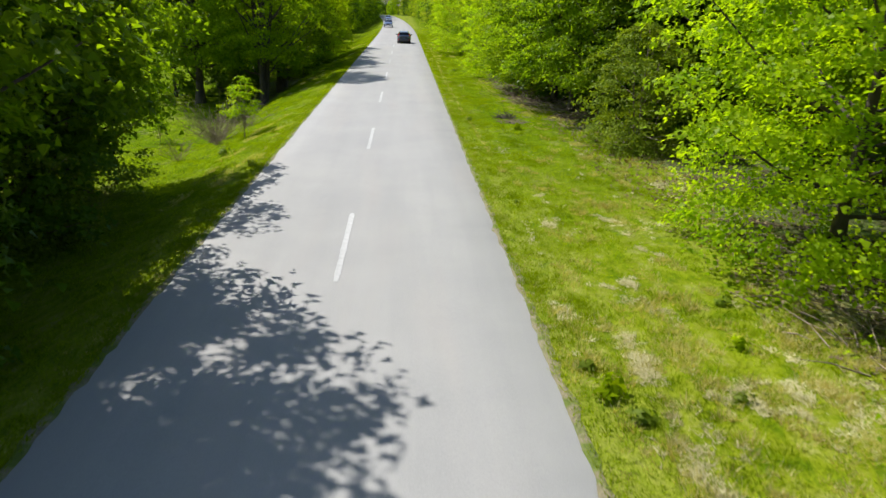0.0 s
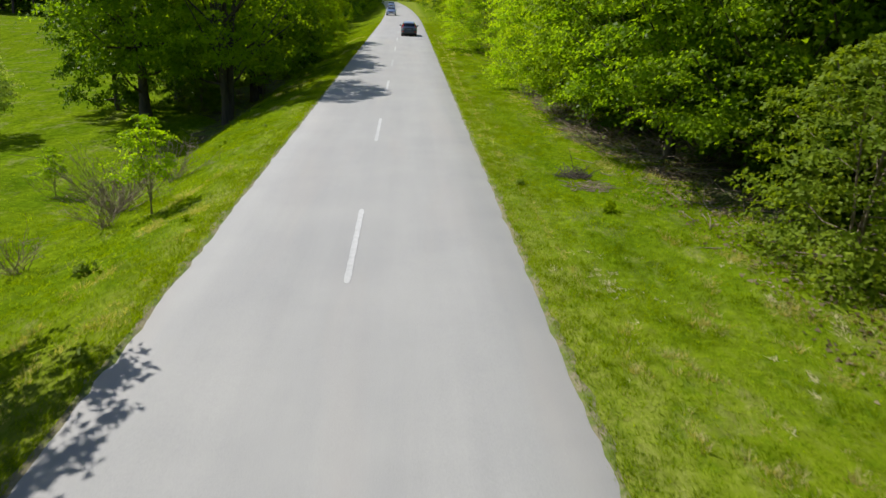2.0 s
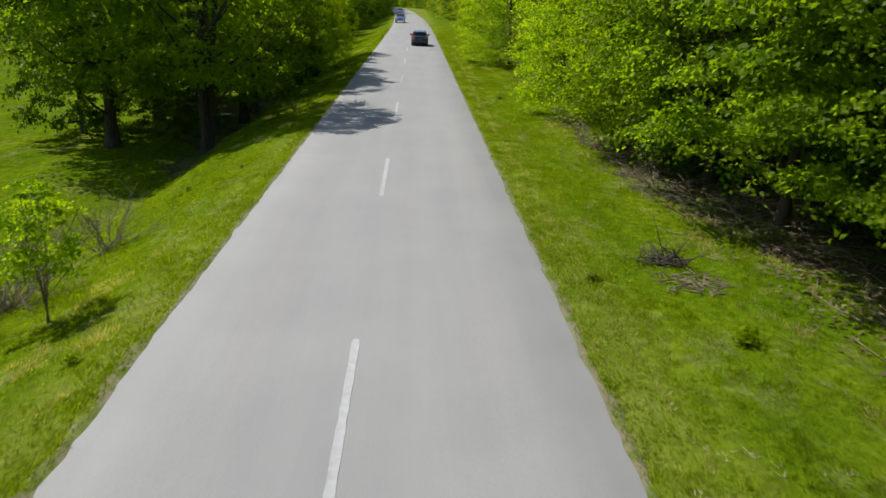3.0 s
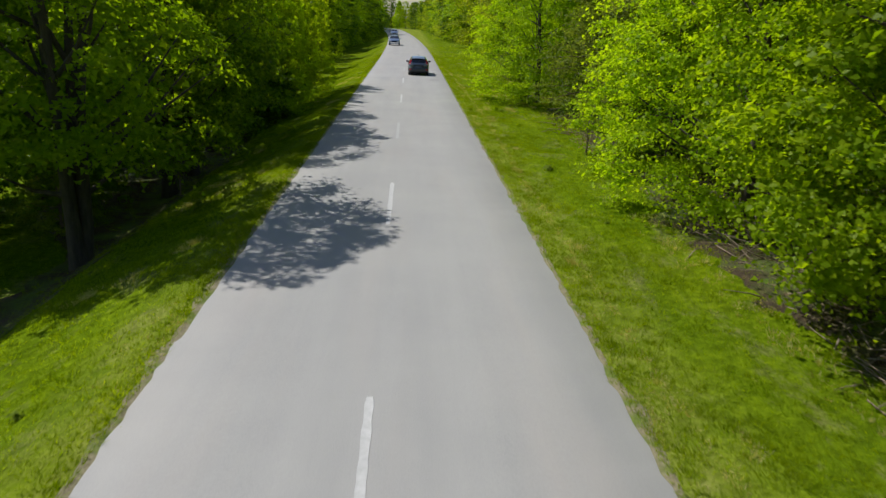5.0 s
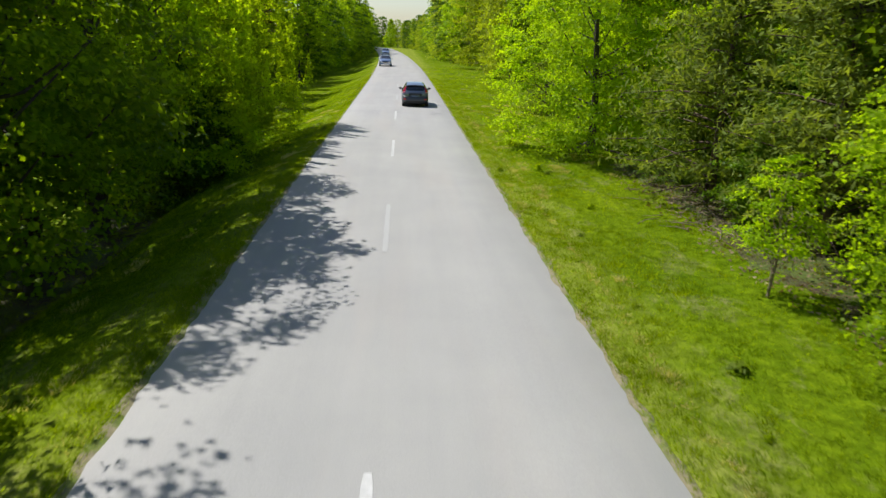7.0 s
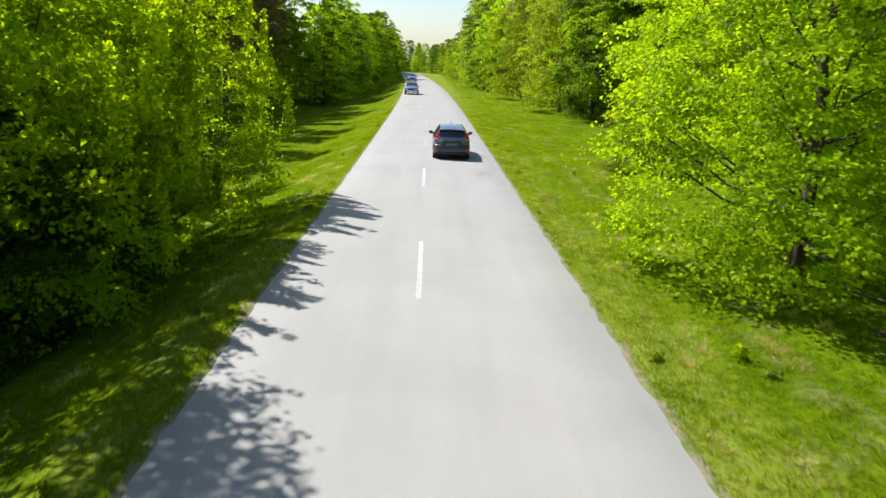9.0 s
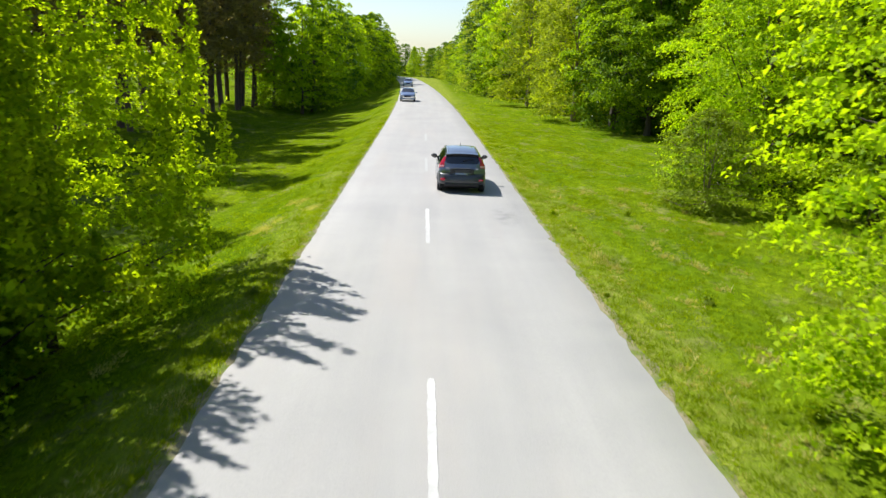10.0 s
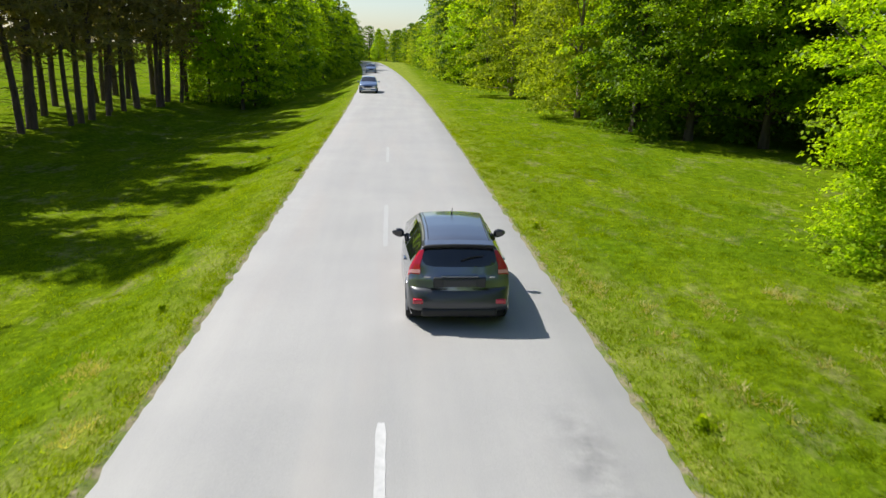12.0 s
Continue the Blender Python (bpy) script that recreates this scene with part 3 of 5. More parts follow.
TREES = [
    # right-hand forest edge
    ("maple_near", 9.5, 12.0, 1.0), ("maple_b", 10.0, 4.6, 1.0), ("shrub", 9.1, 23.6, 0.85), ("shrub", 11.5, 26.5, 1.0),
    # maple_shade and dark_low: shade of the forest edge put into leaf colour
    ("dark_a", 12.6, 19.0, 1.0), ("dark_b", 12.0, 28.5, 1.0), ("dark_a", 11.2, 31.8, 0.95), ("maple_shade", 9.0, 37.4, 1.05), ("maple_shade", 8.9, 33.0, 0.95), ("maple_shade", 10.0, 29.2, 0.9), ("dark_low", 11.6, 31.5, 0.9), ("dark_low", 12.2, 27.2, 0.8), ("dark_low", 10.2, 61.6, 0.62),
    ("maple_a", 9.0, 42.0, 0.95), ("maple_near", 8.5, 47.8, 0.98), ("dark_low", 9.7, 38.8, 0.78), ("maple_b", 8.6, 53.5, 0.75), ("dark_a", 14.0, 40.0, 1.0), ("dark_b", 13.0, 49.0, 1.1),
    # small dark_low added here as dark fill for the shade beneath the pines
    ("pine_near", 8.8, 64.0, 1.0), ("pine_near", 9.2, 59.0, 0.85), ("sapling", 6.6, 56.2, 0.95), ("dark_low", 8.9, 60.8, 0.36), ("dark_low", 9.2, 66.6, 0.4), ("dark_low", 8.6, 55.0, 0.35), ("dark_a", 13.0, 58.0, 1.0), ("maple_a", 12.5, 66.0, 1.0),
    ("maple_near", 7.5, 72.3, 1.0), ("maple_b", 10.0, 77.0, 0.8), ("maple_near", 12.5, 93.2, 1.08), ("shrub", 8.7, 88.2, 0.75), ("maple_b", 13.6, 95.6, 0.85), ("maple_a", 13.6, 87.0, 1.0), ("dark_a", 16.5, 91.0, 1.0),
    ("maple_shade", 15.0, 115.2, 1.25), ("maple_shade", 17.8, 112.6, 1.3), ("maple_shade", 21.0, 109.6, 1.3), ("far_dark", 18.6, 116.5, 0.92), ("far_dark", 24.0, 107.0, 0.95), ("far_dark", 13.8, 119.5, 0.9), ("back_a", 22.0, 119.0, 1.0), ("back_a", 26.0, 113.0, 1.0), ("back_a", 27.0, 104.0, 1.0), ("back_a", 19.0, 124.0, 1.0), ("birch", 12.4, 127.0, 1.0), ("birch", 13.4, 138.0, 1.0), ("birch", 11.6, 148.0, 1.05), ("far_b", 15.5, 131.0, 0.8), ("pine_grey", 13.2, 158.0, 1.0), ("pine_grey", 15.6, 143.0, 1.0), ("far_a", 24.5, 97.0, 1.0),
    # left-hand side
    # most dark_low here stand out of view, added to close the road shadow
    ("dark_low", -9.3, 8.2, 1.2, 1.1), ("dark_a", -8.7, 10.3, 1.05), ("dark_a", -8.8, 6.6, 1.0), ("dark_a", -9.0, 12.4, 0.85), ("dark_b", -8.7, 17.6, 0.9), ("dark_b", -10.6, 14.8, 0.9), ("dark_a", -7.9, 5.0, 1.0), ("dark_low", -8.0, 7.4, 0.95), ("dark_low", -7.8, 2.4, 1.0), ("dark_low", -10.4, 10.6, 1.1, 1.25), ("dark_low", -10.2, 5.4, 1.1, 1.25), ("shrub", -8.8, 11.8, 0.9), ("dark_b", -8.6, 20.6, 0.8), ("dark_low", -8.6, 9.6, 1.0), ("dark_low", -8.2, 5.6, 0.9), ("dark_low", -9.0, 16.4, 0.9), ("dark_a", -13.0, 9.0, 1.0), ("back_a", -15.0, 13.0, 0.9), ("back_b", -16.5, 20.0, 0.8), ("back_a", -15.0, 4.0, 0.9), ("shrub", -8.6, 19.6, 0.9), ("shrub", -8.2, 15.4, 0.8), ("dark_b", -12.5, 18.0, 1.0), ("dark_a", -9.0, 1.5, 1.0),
    ("dark_multi", -8.7, 50.2, 0.92), ("dark_a", -13.3, 51.3, 1.12), ("dark_low", -16.0, 54.4, 0.85, 1.55), ("maple_tall", -13.6, 58.4, 0.85), ("dark_low", -12.0, 56.5, 0.6), ("shrub", -11.2, 54.5, 0.6), 
    ("dark_a", -9.3, 63.2, 1.06, 1.04), ("dark_multi", -9.9, 68.6, 0.98), ("dark_lean", -11.4, 73.0, 0.68, 1.0, 60), ("dark_low", -13.0, 61.5, 0.75), ("dark_b", -14.2, 68.0, 1.05), ("shrub", -8.7, 71.2, 0.5), ("sapling", -8.2, 57.6, 1.1), ("maple_tall", -9.0, 58.8, 0.95), ("shrub", -11.6, 66.4, 0.55),
    # small maple_shade and dark_low: dark fill for the shaded foot of the maples
    ("maple_up", -8.1, 80.2, 0.98), ("maple_up", -8.7, 76.4, 0.98), ("maple_up", -9.0, 73.2, 1.06), ("maple_up", -12.2, 77.0, 0.85), ("maple_shade", -8.6, 77.2, 0.42), ("maple_shade", -9.4, 79.0, 0.5), ("maple_shade", -8.6, 73.6, 0.45), ("dark_low", -8.3, 72.0, 0.6), ("dark_low", -7.5, 74.8, 0.42),
    ("sapling", -5.6, 29.2, 1.0), ("willow", -19.2, 46.2, 1.0), ("sapling", -11.5, 36.5, 0.7),
]
for kind, x, y, *s in TREES:
    plant(kind, x, y, *s)
PINES = ("pine_far", "pine_far_b", "pine_far_c", "pine_far_b", "pine_far")
for i in range(25):
    plant(PINES[i % 5], -21.6 + random.uniform(-1.1, 1.1) + 0.1 * max(0, i - 12), 96 + 2.5 * i + random.uniform(-1.2, 1.2), random.uniform(0.82, 1.12))
for i in range(18):
    plant(PINES[(i * 2) % 5], -26.0 + random.uniform(-1.5, 1.5), 98 + 3.6 * i, random.uniform(0.9, 1.1))
for i, (x, y) in enumerate(((-18.5, 158.0), (-21.0, 164.0))):
    plant(("far_b", "far_a")[i % 2], x, y, 0.9)
for i in range(36):
    plant(("far_a", "far_dark", "far_a", "far_b")[i % 4], -15.0 + 0.42 * min(i, 22) + random.uniform(-0.7, 0.7), 155 + 5.0 * i, random.uniform(0.92, 1.15) if i < 15 else random.uniform(0.8, 0.95))
for i in range(36):
    plant(("far_a", "far_b", "far_dark", "birch")[i % 4], 11.6 - 0.03 * i + random.uniform(-1.2, 1.2), 166 + 6.0 * i, random.uniform(0.95, 1.2) if i < 8 else random.uniform(0.62, 0.78))
for i in range(26):
    plant(("back_b", "back_a")[i % 2], 18.0 + random.uniform(-1.5, 1.5), 132 + 9.0 * i, random.uniform(1.0, 1.2) if i < 7 else random.uniform(0.6, 0.72))
for i in range(15):
    plant(("back_a", "back_b")[i % 2], 18.5 + random.uniform(-1.5, 1.5), -6 + 6.8 * i, random.uniform(0.95, 1.2))
for i in range(16):
    plant(PINES[i % 5], -96 + 3.3 * i + random.uniform(-1, 1), 137 + random.uniform(-2.5, 2.5) + 0.12 * (i - 8) ** 2 * 0.3, random.uniform(0.8, 0.95))
for i in range(12):
    plant(("back_a", "far_dark")[i % 2], -98 + 4.3 * i, 143 + random.uniform(-2, 2), random.uniform(1.1, 1.3))
for k in set(KINDS) - used:
    for o in (*KINDS[k].children, KINDS[k]):
        bpy.data.objects.remove(o)


# ---------------------------------------------------------------- grass blades
EDGE_Y, EDGE_X = (-25, 14, 18, 24, 30, 34, 38, 41, 47, 52, 56, 63, 70), (7.7, 8.2, 9.3, 9.3, 8.1, 7.2, 6.6, 6.3, 6.3, 7.2, 7.3, 7.6, 8.0)


SPECKS = np.random.default_rng(17).random((64, 64))


def speckle(x, y, s):
    """Smooth random values from 0 to 1 over the plan, s lumps a metre."""
    u, v = np.asarray(x, float) * s + 900.3, np.asarray(y, float) * s + 900.7
    i, j = np.floor(u).astype(int), np.floor(v).astype(int)
    f, g = u - i, v - j
    f, g = f * f * (3 - 2 * f), g * g * (3 - 2 * g)
    a, b = SPECKS[i % 64, j % 64], SPECKS[(i + 1) % 64, j % 64]
    c, d = SPECKS[i % 64, (j + 1) % 64], SPECKS[(i + 1) % 64, (j + 1) % 64]
    return (a * (1 - f) + b * f) * (1 - g) + (c * (1 - f) + d * f) * g


def worn(x, y):
    """How far the turf of the near right-hand verge is worn down to dead thatch: 0 none, 1 bare."""
    track = np.exp(-((x - np.interp(y, (2, 7, 11, 17, 24), (4.2, 4.05, 4.75, 5.75, 6.6))) / 0.4) ** 2) * np.interp(y, (0, 8, 11, 18), (0.9, 0.8, 0.5, 0.3))
    edge = np.clip(1.0 - np.abs(x - np.interp(y, EDGE_Y, EDGE_X) + 0.1) / 0.9, 0, 1) * 0.7
    open_turf = np.interp(x, (3.2, 4.2, 6.5), (0.2, 0.36, 0.5))
    amount = np.maximum(np.maximum(track, edge), open_turf) * np.interp(y, (0, 12, 20, 28), (1.0, 0.95, 0.7, 0.0))
    n = 0.42 * speckle(x, y * 0.6, 1.3) + 0.33 * speckle(x, y * 0.7, 3.9) + 0.25 * speckle(x, y, 9.0)
    return np.where(x > HALF + 0.15, np.clip((n - 0.75 + 0.45 * amount) * 3.5, 0, 0.85), 0.0)


def blades(name, seed, n, x0, x1, y0, y1, size, m):
    rng = np.random.default_rng(seed)
    side = 1 if x0 > 0 else -1
    d = np.abs(x1 - x0) * rng.beta(1.0, 2.2, n)
    y = y0 + (y1 - y0) * rng.beta(1.0, 1.25, n)
    x = side * (min(abs(x0), abs(x1)) + d) + sway(y)
    keep = worn(x, y) < rng.uniform(0.15, 0.95, n)
    x, y = x[keep], y[keep]
    n = len(x)
    z = ground_z(x, y)
    h = size * rng.uniform(0.5, 1.5, n)
    a = rng.uniform(0, 6.28, n)
    w = h * 0.16
    dx, dy = np.cos(a) * w, np.sin(a) * w
    lx, ly = rng.normal(0, 0.9, n) * h, rng.normal(0, 0.9, n) * h
    v = np.stack([np.stack([x - dx, y - dy, z - 0.01], 1), np.stack([x + dx, y + dy, z - 0.01], 1), np.stack([x + lx, y + ly, z + h], 1)], 1)
    return mesh_np(name, v.reshape(-1, 3), None, np.arange(n * 3).reshape(-1, 3), (m,))


for x0, x1, seed in ((HALF + 0.0, HALF + 13, 1), (-HALF - 13, -HALF, 2)):
    tagged(new("grass", blades("grass", seed, 150000, x0, x1, 1, 150, 0.05, M_BLADE)), "short fresh green verge grass", "grass", kind="stuff")

for x0, x1, seed in ((HALF - 0.05, HALF + 0.5, 3), (-HALF - 0.5, -HALF + 0.05, 4)):
    tagged(new("grass", blades("grass", seed, 24000, x0, x1, 1, 128, 0.048, M_BLADE)), "ragged grass fringe along the asphalt", "grass", kind="stuff")


def tussocks(seed, cx, cy, per, h0, spread, m, name="grass"):
    """Clumps of longer blades leaning out from many centres."""
    rng = np.random.default_rng(seed)
    n = len(cx) * per
    idx = np.repeat(np.arange(len(cx)), per)
    hh = h0 * rng.uniform(0.5, 1.5, len(cx))[idx] * rng.uniform(0.5, 1.25, n)
    a, r = rng.uniform(0, 6.28, n), np.sqrt(rng.uniform(0, 1, n)) * spread * rng.uniform(0.5, 1.5, len(cx))[idx]
    x, y = cx[idx] + np.cos(a) * r, cy[idx] + np.sin(a) * r
    z = ground_z(x, y) - 0.01
    t = rng.uniform(0, 6.28, n)
    w = 0.004 + 0.035 * hh
    dx, dy = np.cos(t) * w, np.sin(t) * w
    lean = rng.uniform(0.2, 0.9, n) * hh
    lx, ly = np.cos(a) * lean + rng.normal(0, 0.25, n) * hh, np.sin(a) * lean + rng.normal(0, 0.25, n) * hh
    v = np.stack([np.stack([x - dx, y - dy, z], 1), np.stack([x + dx, y + dy, z], 1), np.stack([x + lx, y + ly, z + hh], 1)], 1)
    return mesh_np(name, v.reshape(-1, 3), None, np.arange(n * 3).reshape(-1, 3), (m,))


def scatter(seed, n, side, d0, d1, y0, y1, patch, skew=1.6):
    """Centres beside the road, thinned out into patches."""
    rng = np.random.default_rng(seed)
    y = y0 + (y1 - y0) * rng.beta(1.0, 1.2, n * 3)
    d = d0 + (d1 - d0) * rng.beta(1.0, skew, n * 3)
    x = side * (HALF + d) + sway(y)
    keep = rough2(x, y * 0.6, 1.1, seed) + 0.7 * rough2(x, y, 3.1, seed + 1) + rng.normal(0, 0.25, n * 3) > patch
    keep &= worn(x, y) < rng.uniform(0.15, 0.9, n * 3)
    return x[keep][:n], y[keep][:n]


for side in (1, -1):
    for k, (m, n, h, patch, look_of) in enumerate(((M_BLADE, 7000, 0.07, 0.05, "longer light green grass tufts on the verge"), (M_BLADE_DEEP, 3000, 0.05, 0.25, "darker lush grass tufts on the verge"))):
        cx, cy = scatter(20 + k + side, n, side, 0.12, 8.5, 1, 120, patch)
        tagged(new("grass_tuft", tussocks(30 + k + side, cx, cy, 26, h, 0.13, m)), look_of, "grass", kind="stuff")
    cx, cy = scatter(50 + side, 2600, side, 0.0, 1.3, 1, 125, -0.1, 2.0)
    tagged(new("grass_tuft", tussocks(60 + side, cx, cy, 22, 0.06, 0.12, M_BLADE)), "uneven grass tufts along the asphalt", "grass", kind="stuff")

# ---------------------------------------------------------------- forest floor, brushwood and weeds
def floor_strip(name, border, outer, y0, y1, m, lift=0.02):
    """Leaf litter under the trees, from a wavering border outwards."""
    ys = np.arange(y0, y1, 0.25)
    edge = border(ys) + 0.18 * rough2(ys * 0, ys, 7.0, 3) + 0.3 * rough2(ys * 0, ys, 0.4, 5)
    fr = np.linspace(0, 1, 26) ** 1.5
    ends = np.clip(np.minimum(ys - y0, y1 - ys) / 14.0, 0.02, 1) ** 0.6
    X = edge[:, None] + ((outer + 2.5 * rough2(ys * 0, ys, 0.25, 2.0) - edge) * ends)[:, None] * fr[None, :]
    Y = np.repeat(ys[:, None], len(fr), 1)
    lifts = lift * np.minimum(1, np.arange(len(fr)) / 2.0) - 0.012 * (np.arange(len(fr)) == 0)
    Z = ground_z(X, Y) + lifts[None, :] + 0.012 * rough2(X, Y, 3.0)
    nx, ny = len(fr), len(ys)
    i, j = np.meshgrid(np.arange(ny - 1), np.arange(nx - 1), indexing="ij")
    a = i * nx + j
    return mesh_np(name, np.stack([X, Y, Z], -1).reshape(-1, 3), np.stack([a, a + 1, a + nx + 1, a + nx], -1).reshape(-1, 4), mats=(m,), smooth=True)


tagged(new("forest_floor", floor_strip("forest_floor", lambda y: np.interp(y, EDGE_Y, EDGE_X) + 0.3 * rough2(y * 0, y, 0.9) + 0.3 * rough2(y * 0, y, 2.6, 1), 24.0, -25, 70, M_LITTER)),
       "brown leaf litter and bare soil under the forest edge", "forest floor", kind="structure")
tagged(new("forest_floor", floor_strip("forest_floor", lambda y: -7.6 + 0.5 * rough2(y * 0, y, 0.9) + 0.4 * rough2(y * 0, y, 2.6, 1), -12.4, 44, 78, M_LITTER)),
       "shaded brown soil under the roadside trees", "forest floor", kind="structure")


def dry_leaves(seed, n, x0, x1, y0, y1):
    rng = np.random.default_rng(seed)
    x, y = x0 + (x1 - x0) * rng.beta(1.6, 1.6, n), rng.uniform(y0, y1, n)
    c = np.stack([x, y, ground_z(x, y) + 0.03], 1)
    v, q = leaf_arrays(rng, c, rng.normal(size=(n, 3)) * 0.5 + [0, 0, 1.0], 0.085, small=True)
    return mesh_np("dry_leaf", v, None, q, (M_DRYLEAF,))


M_DRYLEAF = leaf_mat("dry_fallen_leaf", (0.06, 0.042, 0.022), (0.16, 0.12, 0.07), (0.32, 0.26, 0.17), 0.25, 0.8, 0.05)
tagged(new("dry_leaf", dry_leaves(9, 11000, 6.7, 10.4, -2, 68)), "scattered pale brown fallen leaves at the forest edge", "leaf litter", kind="stuff")


def brushwood(seed, n, cx, cy, rx, ry, length, up=0.3, m=None):
    rng = np.random.default_rng(seed)
    tubes = []
    for _ in range(n):
        x, y = cx + rng.normal(0, rx), cy + rng.normal(0, ry)
        a, ln = rng.uniform(0, 6.28), length * rng.uniform(0.4, 1.3)
        z = float(ground_z(x, y))
        d = np.array([math.cos(a), math.sin(a), 0]) * ln
        h = ln * abs(rng.normal(0, up))
        p = np.array([x, y, z + 0.01])
        tubes.append(tube_arrays([p, p + d * 0.5 + [rng.normal(0, 0.06), rng.normal(0, 0.06), h * 0.7], p + d + [0, 0, h]], [0.014, 0.010, 0.004], 4))
    v, q = join_arrays(tubes)
    return mesh_np("brushwood", v, q, mats=(m or M_TWIG,), smooth=True)


for seed, (n, x, y, rx, ry, ln, up) in enumerate([(160, 8.6, 9.5, 0.7, 2.2, 0.9, 0.15), (130, 8.6, 34.5, 0.8, 2.2, 1.1, 0.25), (90, 8.9, 28.5, 0.9, 1.8, 0.8, 0.12), (120, 7.9, 45.0, 0.7, 1.6, 1.0, 0.3), (60, 8.0, 62.0, 0.7, 1.5, 0.8, 0.15), (120, 7.3, 38.6, 0.5, 2.0, 0.9, 0.3), (90, 5.45, 30.6, 0.22, 0.18, 0.4, 0.5), (70, 5.6, 29.5, 0.4, 0.3, 0.35, 0.15)]):
    tagged(new("brushwood", brushwood(seed, n, x, y, rx, ry, ln, up, M_BARK if rx < 0.3 else M_TWIG)), "tangle of dead grey-brown twigs at the forest edge", "brushwood", kind="stuff")


def bare_shrub(seed, x, y, n, h):
    """A leafless shrub of thin stems fanning from one root."""
    rng = np.random.default_rng(seed)
    tubes = []
    for _ in range(n):
        a, lean, ln = rng.uniform(0, 6.28), rng.uniform(0.2, 0.95), h * rng.uniform(0.6, 1.2)
        d = np.array([math.cos(a) * lean, math.sin(a) * lean, 1 - 0.55 * lean])
        p0 = np.array([rng.normal(0, 0.12), rng.normal(0, 0.12), 0])
        p1, p2 = p0 + d * ln * 0.5, p0 + d * ln + rng.normal(0, 0.08, 3)
        tubes.append(tube_arrays([p0, p1, p2], [0.010, 0.007, 0.003], 4))
        for _ in range(3):
            f = rng.uniform(0.35, 0.9)
            q0 = p0 + (p2 - p0) * f
            tubes.append(tube_arrays([q0, q0 + (d + rng.normal(0, 0.5, 3)) * ln * 0.15, q0 + (d + rng.normal(0, 0.5, 3)) * ln * 0.3], [0.007, 0.005, 0.003], 3))
    v, q = join_arrays(tubes)
    ob = new("bare_shrub", mesh_np("bare_shrub", v, q, mats=(M_TWIG,), smooth=True))
    ob.location = (x, y, float(ground_z(x, y)) - 0.03)
    return tagged(ob, "leafless grey-brown shrub with thin fanning stems", "shrub")


for i, (x, y, n, h) in enumerate([(-7.2, 30.8, 62, 2.0), (-6.6, 28.8, 26, 1.4), (-6.4, 33.5, 30, 1.4), (-7.4, 26.0, 18, 1.1), (-8.3, 34.5, 24, 1.6)]):
    bare_shrub(i, x, y, n, h)


def weed_tuft(seed, n, h, m):
    rng = np.random.default_rng(seed)
    a = rng.uniform(0, 6.28, n)
    r = rng.uniform(0, 0.5, n) * h
    c = np.stack([np.cos(a) * r, np.sin(a) * r, rng.uniform(0.1, 0.9, n) * h * 0.6], 1)
    nor = np.stack([np.cos(a) * 0.6, np.sin(a) * 0.6, np.full(n, 0.7)], 1) + rng.normal(0, 0.3, (n, 3))
    v, q = leaf_arrays(rng, c, nor, h * 0.45, 0.35)
    return mesh_np("weed", v, q, mats=(m,))


weeds = [weed_tuft(1, 60, 0.24, M_BLADE), weed_tuft(2, 45, 0.28, M_BLADE), weed_tuft(3, 50, 0.3, M_LEAF_DULL)]
wr = random.Random(8)
for i in range(34):
    side = wr.choice((-1, 1))
    y = wr.uniform(4, 118)
    x = side * (HALF + 0.15 + abs(wr.gauss(0, 1.6)))
    w = new("weed_tuft", weeds[i % 3])
    s = wr.uniform(0.5, 1.1)
    w.matrix_basis = Matrix.Translation((x, y, float(ground_z(x, y)) - 0.01)) @ pose(0, 0, 0, 0, 0, wr.uniform(0, 360)) @ Matrix.Diagonal((s, s, s, 1))
    tagged(w, "low leafy weed tuft in the verge grass", "weed", "weeds on the verge")

for i, (x, y, s) in enumerate(((3.62, 6.9, 1.7), (3.85, 6.3, 1.2), (3.5, 7.6, 1.0), (5.9, 8.2, 1.2), (5.2, 6.6, 0.9), (6.4, 9.9, 1.1), (5.43, 26.9, 1.5), (-3.45, 20.1, 1.2), (4.73, 53.3, 1.1), (4.76, 68.3, 1.4), (4.96, 67.7, 0.9), (-5.35, 24.6, 1.6), (-4.4, 52.4, 1.5), (-5.0, 51.8, 1.6), (-5.7, 51.3, 1.5), (-6.2, 52.6, 1.4), (-4.9, 53.4, 1.2), (-5.6, 54.2, 1.3), (5.9, 87.0, 0.9), (5.2, 78.8, 1.0))):
    w = new("weed_tuft", weeds[2 if i % 3 else 1])
    w.matrix_basis = Matrix.Translation((x, y, float(ground_z(x, y)) - 0.01)) @ pose(0, 0, 0, 0, 0, 57 * i) @ Matrix.Diagonal((s, s, s, 1))
    tagged(w, "broad-leaved green weed standing above the verge grass", "weed", "weeds on the verge")

# dry grass along the asphalt, along an old wheel track and in patches
def dry_patches(seed, rows):
    rng = np.random.default_rng(seed)
    xs, ys = [], []
    for n, x0, x1, y0, y1, tight in rows:
        c = rng.uniform([x0, y0], [x1, y1], (max(3, n // 12), 2))
        k = rng.integers(0, len(c), n)
        xs.append(c[k, 0] + rng.normal(0, tight, n))
        ys.append(c[k, 1] + rng.normal(0, tight * 2.2, n))
    return np.concatenate(xs), np.concatenate(ys)


